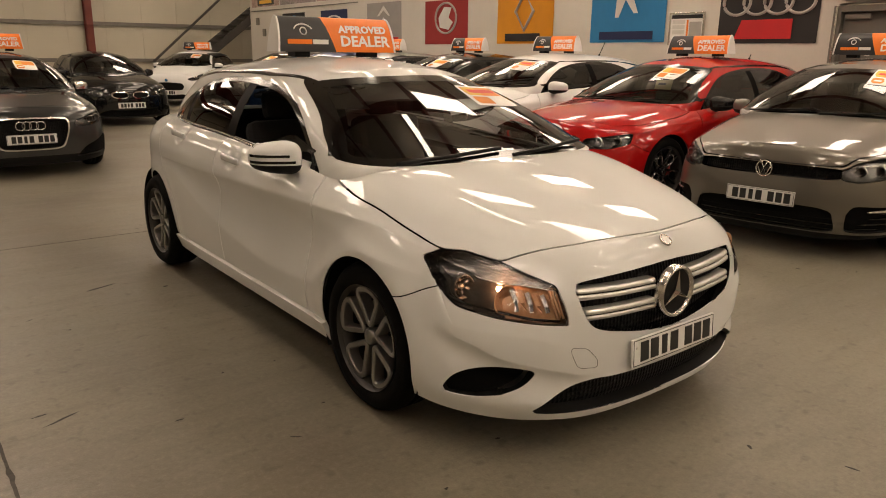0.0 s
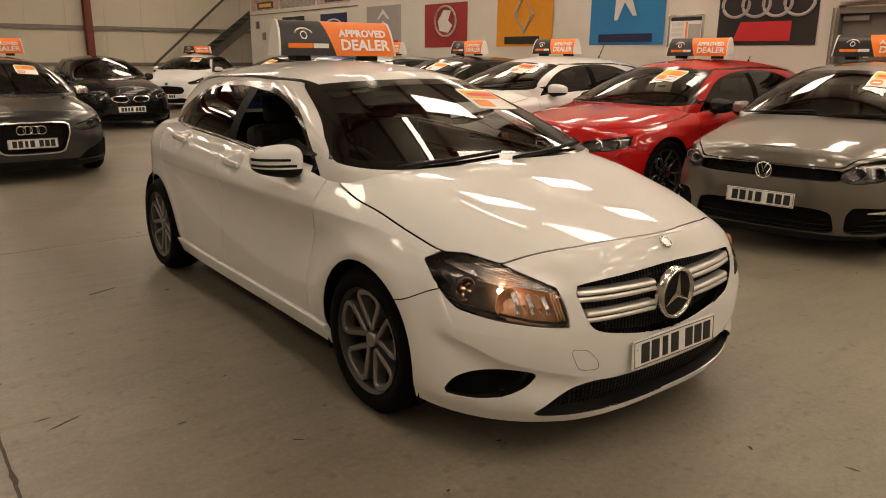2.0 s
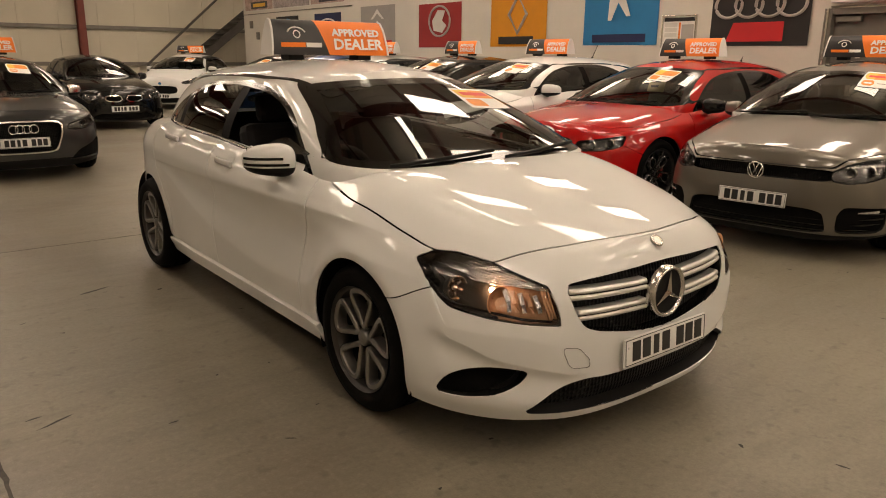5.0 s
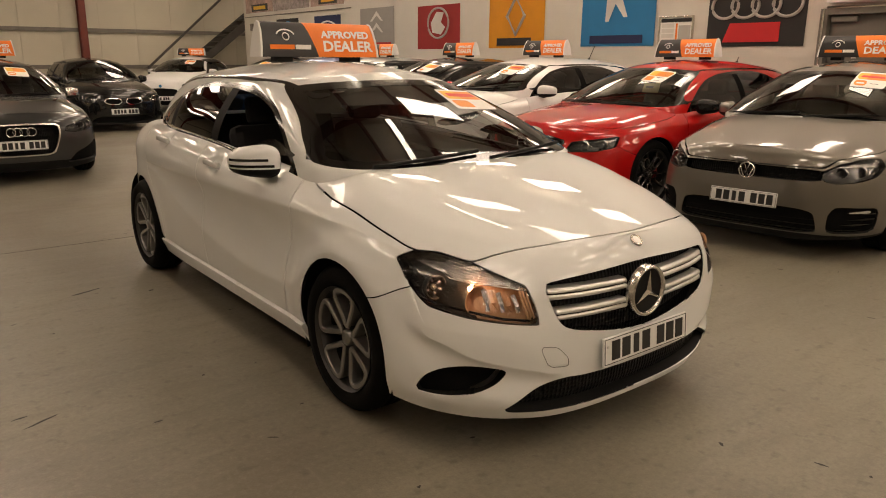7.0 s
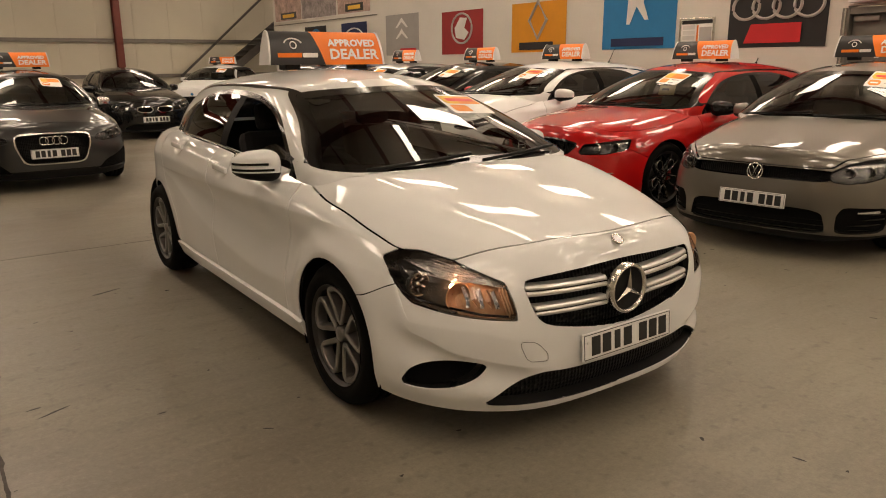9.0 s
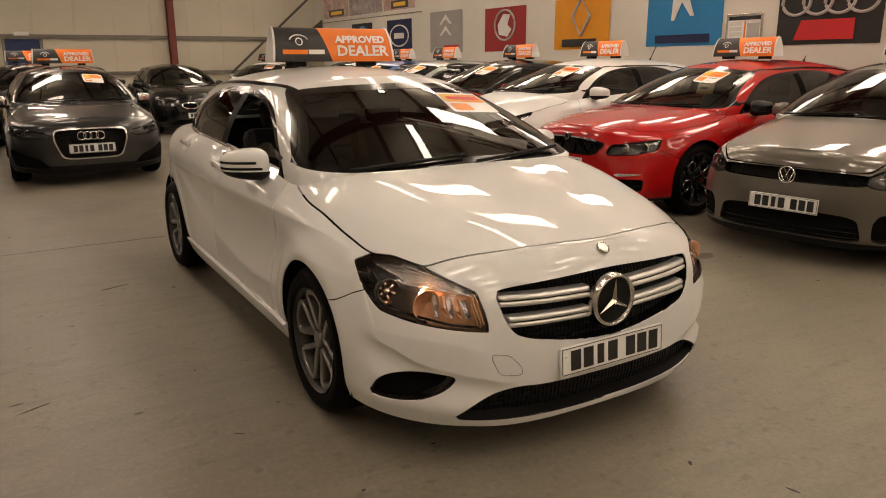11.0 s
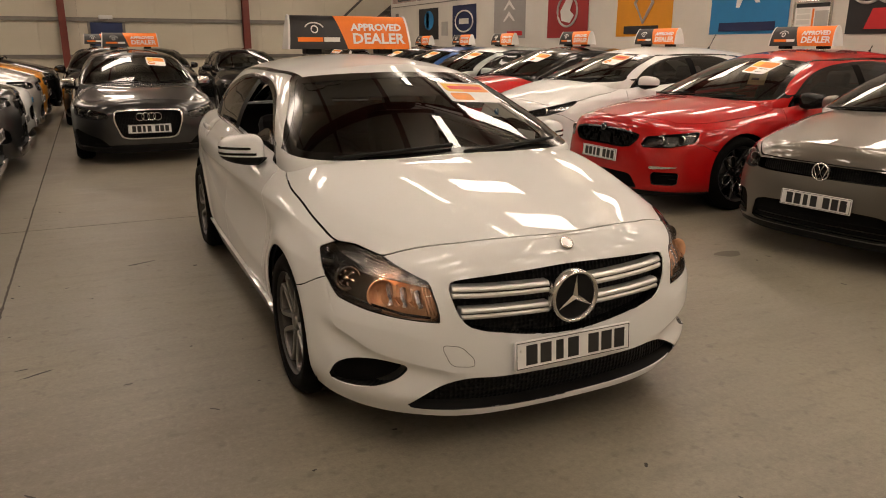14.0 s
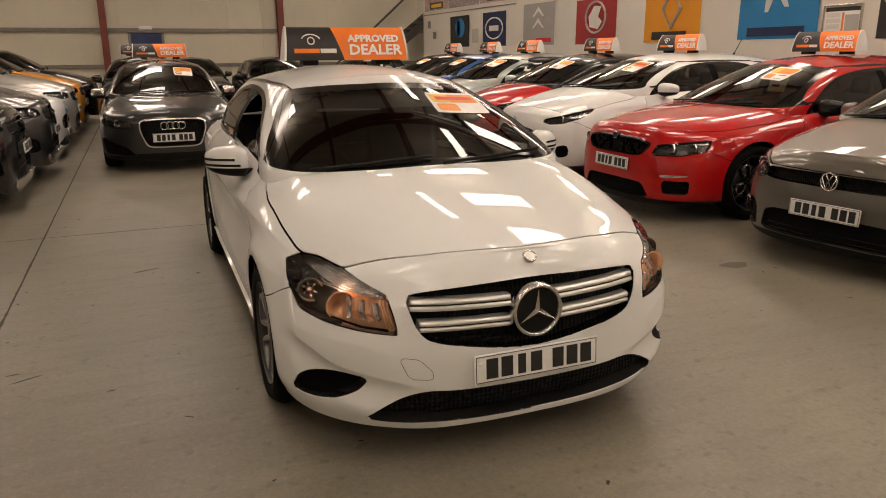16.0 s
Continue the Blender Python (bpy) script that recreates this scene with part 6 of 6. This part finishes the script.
# off-road cars and others along the far side of the lane
S, D = variant(HERO, 4.5, 0.94, 1.66, 1.22, (0.88, 3.58), 0.365, 1.0, 1.75, 0.7,
    headlight=[(0.70, 0.80), (0.74, 0.875), (1.0, 0.90), (1.32, 0.90), (1.36, 0.84), (1.20, 0.79), (0.95, 0.775)],
    grille=[(-0.2, 0.72), (0.50, 0.73), (0.54, 0.77), (0.53, 0.85), (0.48, 0.88), (-0.2, 0.885)],
    intake=[(-0.2, 0.30), (0.50, 0.30), (0.58, 0.34), (0.52, 0.50), (-0.2, 0.51)],
    vents=[[(0.85, 0.36), (1.25, 0.38), (1.25, 0.55), (0.90, 0.54)]],
    bulbs=[(0.66, 0.26, 0.84, 0.04)], front=nose(None, hbars=((0.76, 0.008), (0.80, 0.008), (0.84, 0.008))), plate=(-0.01, 0.585), wheel=SILV, barstep=0.06)
D.pop("vent"), D.pop("sign"), D.pop("card")
SUV = (S, D)
LEFTROW = lambda y, x=-2.42, rz=90.0: pose(x, y, 0, 0, 0, rz)
for y, c, lab in ((6.60, "black", "black off-road car with a silver bumper guard"), (8.55, "darkgrey", "dark grey off-road car in a row"), (12.75, "silver", "silver off-road car in a row"), (14.75, "orange", "orange off-road car in a row"), (16.8, "black", "black off-road car at the end of the row")):
    root = build_car(S, dict(D), LEFTROW(y, {6.6: -2.43, 8.55: -2.31, 12.75: -2.30, 14.75: -2.28, 16.8: -2.10}[y]), PAINT[c], lab, "car", "parked cars", 0.5)
    guard = clip((lower_body(S, 60, 24, 8)), lambda V: np.maximum(np.abs(V[:, 2] - 0.27) - 0.05, np.maximum(V[:, 1] - 0.35, V[:, 0] - 0.62)))[0]
    one("bumper_guard", offset(guard, 0.02), root, SATIN, "silver lower bumper guard", 0.02)
S, D = FOCUS
D2 = dict(D)
D2.pop("sign")
build_car(S, D2, LEFTROW(10.65, -2.33), PAINT["white"], "white hatchback beside an off-road car", "car", "parked cars", 0.5)

# ---- fittings and small things ----
# grey door in the partition wall, with its frame and a plaque
door = tagged(thing("door_1", pose(WALL_X, 2.66, 0)), "grey steel door in a dull metal frame with a small plaque", "door", kind="structure")
for y in (-0.5, 0.5):
    boxpart("door_frame", (-0.05, 0.12, y - 0.05, y + 0.05, 0, 2.10), RAIL, door, 0.006)
    boxpart("frame_bead", (-0.07, -0.05, y - 0.012, y + 0.012, 0, 2.10), SATIN, door)
boxpart("door_head", (-0.05, 0.12, -0.45, 0.45, 2.02, 2.10), RAIL, door, 0.006)
leaf = boxpart("door_leaf", (0.05, 0.10, -0.45, 0.45, 0.005, 2.02), GREYDOOR, door, 0.004)
plaque = boxpart("plaque", (0.04, 0.049, -0.10, 0.28, 1.42, 1.72), GREYDOOR, leaf)
for k in range(4):
    boxpart("plaque_bar", (0.036, 0.042, 0.02 + 0.05 * (k % 2), 0.22 - 0.03 * k, 1.66 - 0.06 * k, 1.685 - 0.06 * k), MARKWHITE, plaque)
boxpart("door_closer", (-0.01, 0.05, 0.1, 0.42, 1.93, 2.0), RAIL, door, 0.01)
box_ = tagged(boxpart("wall_cabinet", (WALL_X - 0.16, WALL_X - 0.002, 2.2, 3.1, 2.16, 2.55), WHITEPL, None, 0.01), "white wall cabinet over the grey door", "cabinet")
# notice board
nb = tagged(thing("notice_board", pose(WALL_X - 0.004, 5.41, 1.86)), "framed notice board with pale sheets and a dark heading", "notice board")
boxpart("backing", (-0.015, 0, -0.29, 0.29, -0.22, 0.22), CARDWHITE, nb)
for d in ((-0.31, -0.28, -0.24, 0.24), (0.28, 0.31, -0.24, 0.24)):
    boxpart("board_frame", (-0.03, 0, *d), SATIN, nb, 0.004)
for d in ((-0.28, 0.28, 0.215, 0.24), (-0.28, 0.28, -0.24, -0.215)):
    boxpart("board_frame", (-0.03, 0, *d), SATIN, nb, 0.004)
boxpart("heading", (-0.019, -0.014, -0.27, 0.27, 0.15, 0.205), SIGNBLACK, nb)
for k in range(3):
    boxpart("sheet", (-0.019, -0.014, 0.03, 0.25, 0.07 - 0.075 * k, 0.13 - 0.075 * k), MARKWHITE, nb)
boxpart("red_strip", (-0.019, -0.014, -0.03, 0.0, -0.15, 0.13), ORANGE, nb)
boxpart("sheet", (-0.019, -0.014, -0.26, -0.05, -0.15, 0.10), MARKGREY, nb)
# printed posters high on the partition wall, their words as plain bars
POSTER = mat("poster_print", (0.42, 0.30, 0.26), 0.5, vary=0.6, scale=3.5, fine=14)
POSTERB = mat("poster_print_dark", (0.30, 0.26, 0.25), 0.5, vary=0.7, scale=4.5, fine=18)
for y0, y1, mt in ((19.45, 21.4, POSTER), (17.19, 19.40, POSTERB), (15.33, 17.1, POSTER)):
    p = tagged(thing("poster", pose(WALL_X - 0.012, 0, 0)), "printed advertising poster high on the wall", "poster", "wall posters")
    boxpart("print", (-0.006, 0, y0, y1, 2.79, 3.9), mt, p)
    boxpart("border", (-0.004, 0.002, y0 - 0.02, y1 + 0.02, 2.77, 3.92), MARKWHITE, p)
    if mt is POSTER:
        boxpart("word_plate", (-0.012, -0.007, y0 + 0.35, y1 - 0.45, 2.83, 3.03), SIGNBLACK, p)
        boxpart("word_bar", (-0.016, -0.012, y0 + 0.5, y1 - 0.6, 2.88, 2.98), CARDYEL, p)
cond = tagged(boxpart("conduit", (WALL_X - 0.03, WALL_X, 15.0, 21.5, 2.665, 2.69), RAIL, None, 0.006), "thin surface conduit along the wall", "conduit", kind="structure")
for y, z in ((20.55, 2.03), (21.0, 2.37)):
    sw = tagged(boxpart("switch_box", (WALL_X - 0.05, WALL_X - 0.001, y - 0.09, y + 0.09, z - 0.11, z + 0.11), RAIL, None, 0.01), "small grey switch box on the wall", "switch box", "switch boxes")
frm = tagged(thing("picture_frame", pose(WALL_X - 0.002, 17.45, 1.95)), "small pale framed notice between two flags", "notice")
boxpart("sheet", (-0.012, 0, -0.2, 0.2, -0.19, 0.19), MARKGREY, frm)
# blue door in the back wall
bd = tagged(thing("door_2", pose(-0.87, BACK_Y - 0.01, 0)), "dark blue painted door in a pale metal frame", "door", kind="structure")
boxpart("door_leaf", (-0.46, 0.46, -0.03, 0.0, 0.0, 2.17), BLUEDOOR, bd, 0.004)
for x in (-0.50, 0.50):
    boxpart("door_frame", (x - 0.04, x + 0.04, -0.07, 0.0, 0, 2.19), RAIL, bd, 0.004)
boxpart("sign", (-0.12, 0.12, -0.036, -0.031, 1.55, 1.75), FLAGBLUE, bd)
boxpart("exit_box", (-0.2, 0.2, -0.10, -0.02, 2.27, 2.38), WHITEPL, bd, 0.01)
# steel stairs to the upper floor beside the back wall
st = tagged(thing("staircase", pose(4.2, 22.5, 0)), "dark steel open staircase with a square handrail", "staircase", kind="structure")
slope = 0.76
for y in (0.0, 0.95):
    V = [(0.45, y, -0.02), (0.85, y, -0.02), (5.3, y, 4.45 * slope - 0.02), (5.3, y, 4.85 * slope - 0.02)]
    V += [(x, yy + 0.04, z) for x, yy, z in V]
    obj("stringer", (np.array(V), [(0, 1, 2, 3), (7, 6, 5, 4), (0, 4, 5, 1), (1, 5, 6, 2), (2, 6, 7, 3), (3, 7, 4, 0)]), st, DARKSTEEL, False)
boxpart("newel_post", (0.95, 1.03, 0.90, 0.98, 0.0, 1.18), DARKSTEEL, st, 0.006)
V = [(1.0, yy, 1.10 + dz) for yy in (0.91, 0.97) for dz in (0.0, 0.09)] + [(5.3, yy, 1.10 + 4.3 * 0.87 + dz) for yy in (0.91, 0.97) for dz in (0.0, 0.09)]
obj("handrail", (np.array(V), [(0, 1, 3, 2), (4, 6, 7, 5), (0, 4, 5, 1), (2, 3, 7, 6), (0, 2, 6, 4), (1, 5, 7, 3)]), st, DARKSTEEL, False)
for k in range(20):
    boxpart("tread", (0.72 + 0.235 * k, 0.98 + 0.235 * k, 0.04, 0.95, 0.16 + 0.179 * k, 0.19 + 0.179 * k), DARKSTEEL, st)
# scuffs, spots and a stain on the floor
SCUFF = mat("tyre_scuff", (0.03, 0.026, 0.022), 0.7, vary=0.5, scale=60)
STAIN = mat("oil_stain", (0.085, 0.07, 0.052), 0.5, vary=0.3, scale=20)
marks = []
rnd = random.Random(4)
for x, y, l, w, a in [(-1.925, 1.515, 0.075, 0.008, 25), (-1.99, 1.60, 0.03, 0.006, 10), (-1.355, 3.256, 0.09, 0.012, 20), (-1.02, 3.047, 0.014, 0.013, 0), (-1.674, 2.576, 0.008, 0.008, 0)] + [(rnd.uniform(-2.3, 3.2), rnd.uniform(-1.2, 5.5), rnd.uniform(0.004, 0.03), rnd.uniform(0.003, 0.007), rnd.uniform(0, 180)) for _ in range(90)]:
    n = 9
    c, s = math.cos(math.radians(a)), math.sin(math.radians(a))
    P = []
    for k in range(n):
        t = 2 * math.pi * k / n
        r = 1 + rnd.uniform(-0.3, 0.3)
        u, v = l * math.cos(t) * r, w * math.sin(t) * r
        P.append((x + u * c - v * s, y + u * s + v * c, 0.0015))
    marks.append((np.array(P), [tuple(range(n))]))
tagged(obj("floor_marks", join(*marks), None, SCUFF, False), "scattered dark scuffs and specks on the concrete", "marks", kind="stuff")
P = [(2.586 + 0.11 * math.cos(t) * (1 + 0.2 * math.sin(3 * t)), 1.692 + 0.07 * math.sin(t), 0.0015) for t in np.linspace(0, 2 * math.pi, 24)[:-1]]
tagged(obj("oil_stain", (np.array(P), [tuple(range(len(P)))]), None, STAIN, False), "small brown oil stain on the concrete", "stain", kind="stuff")
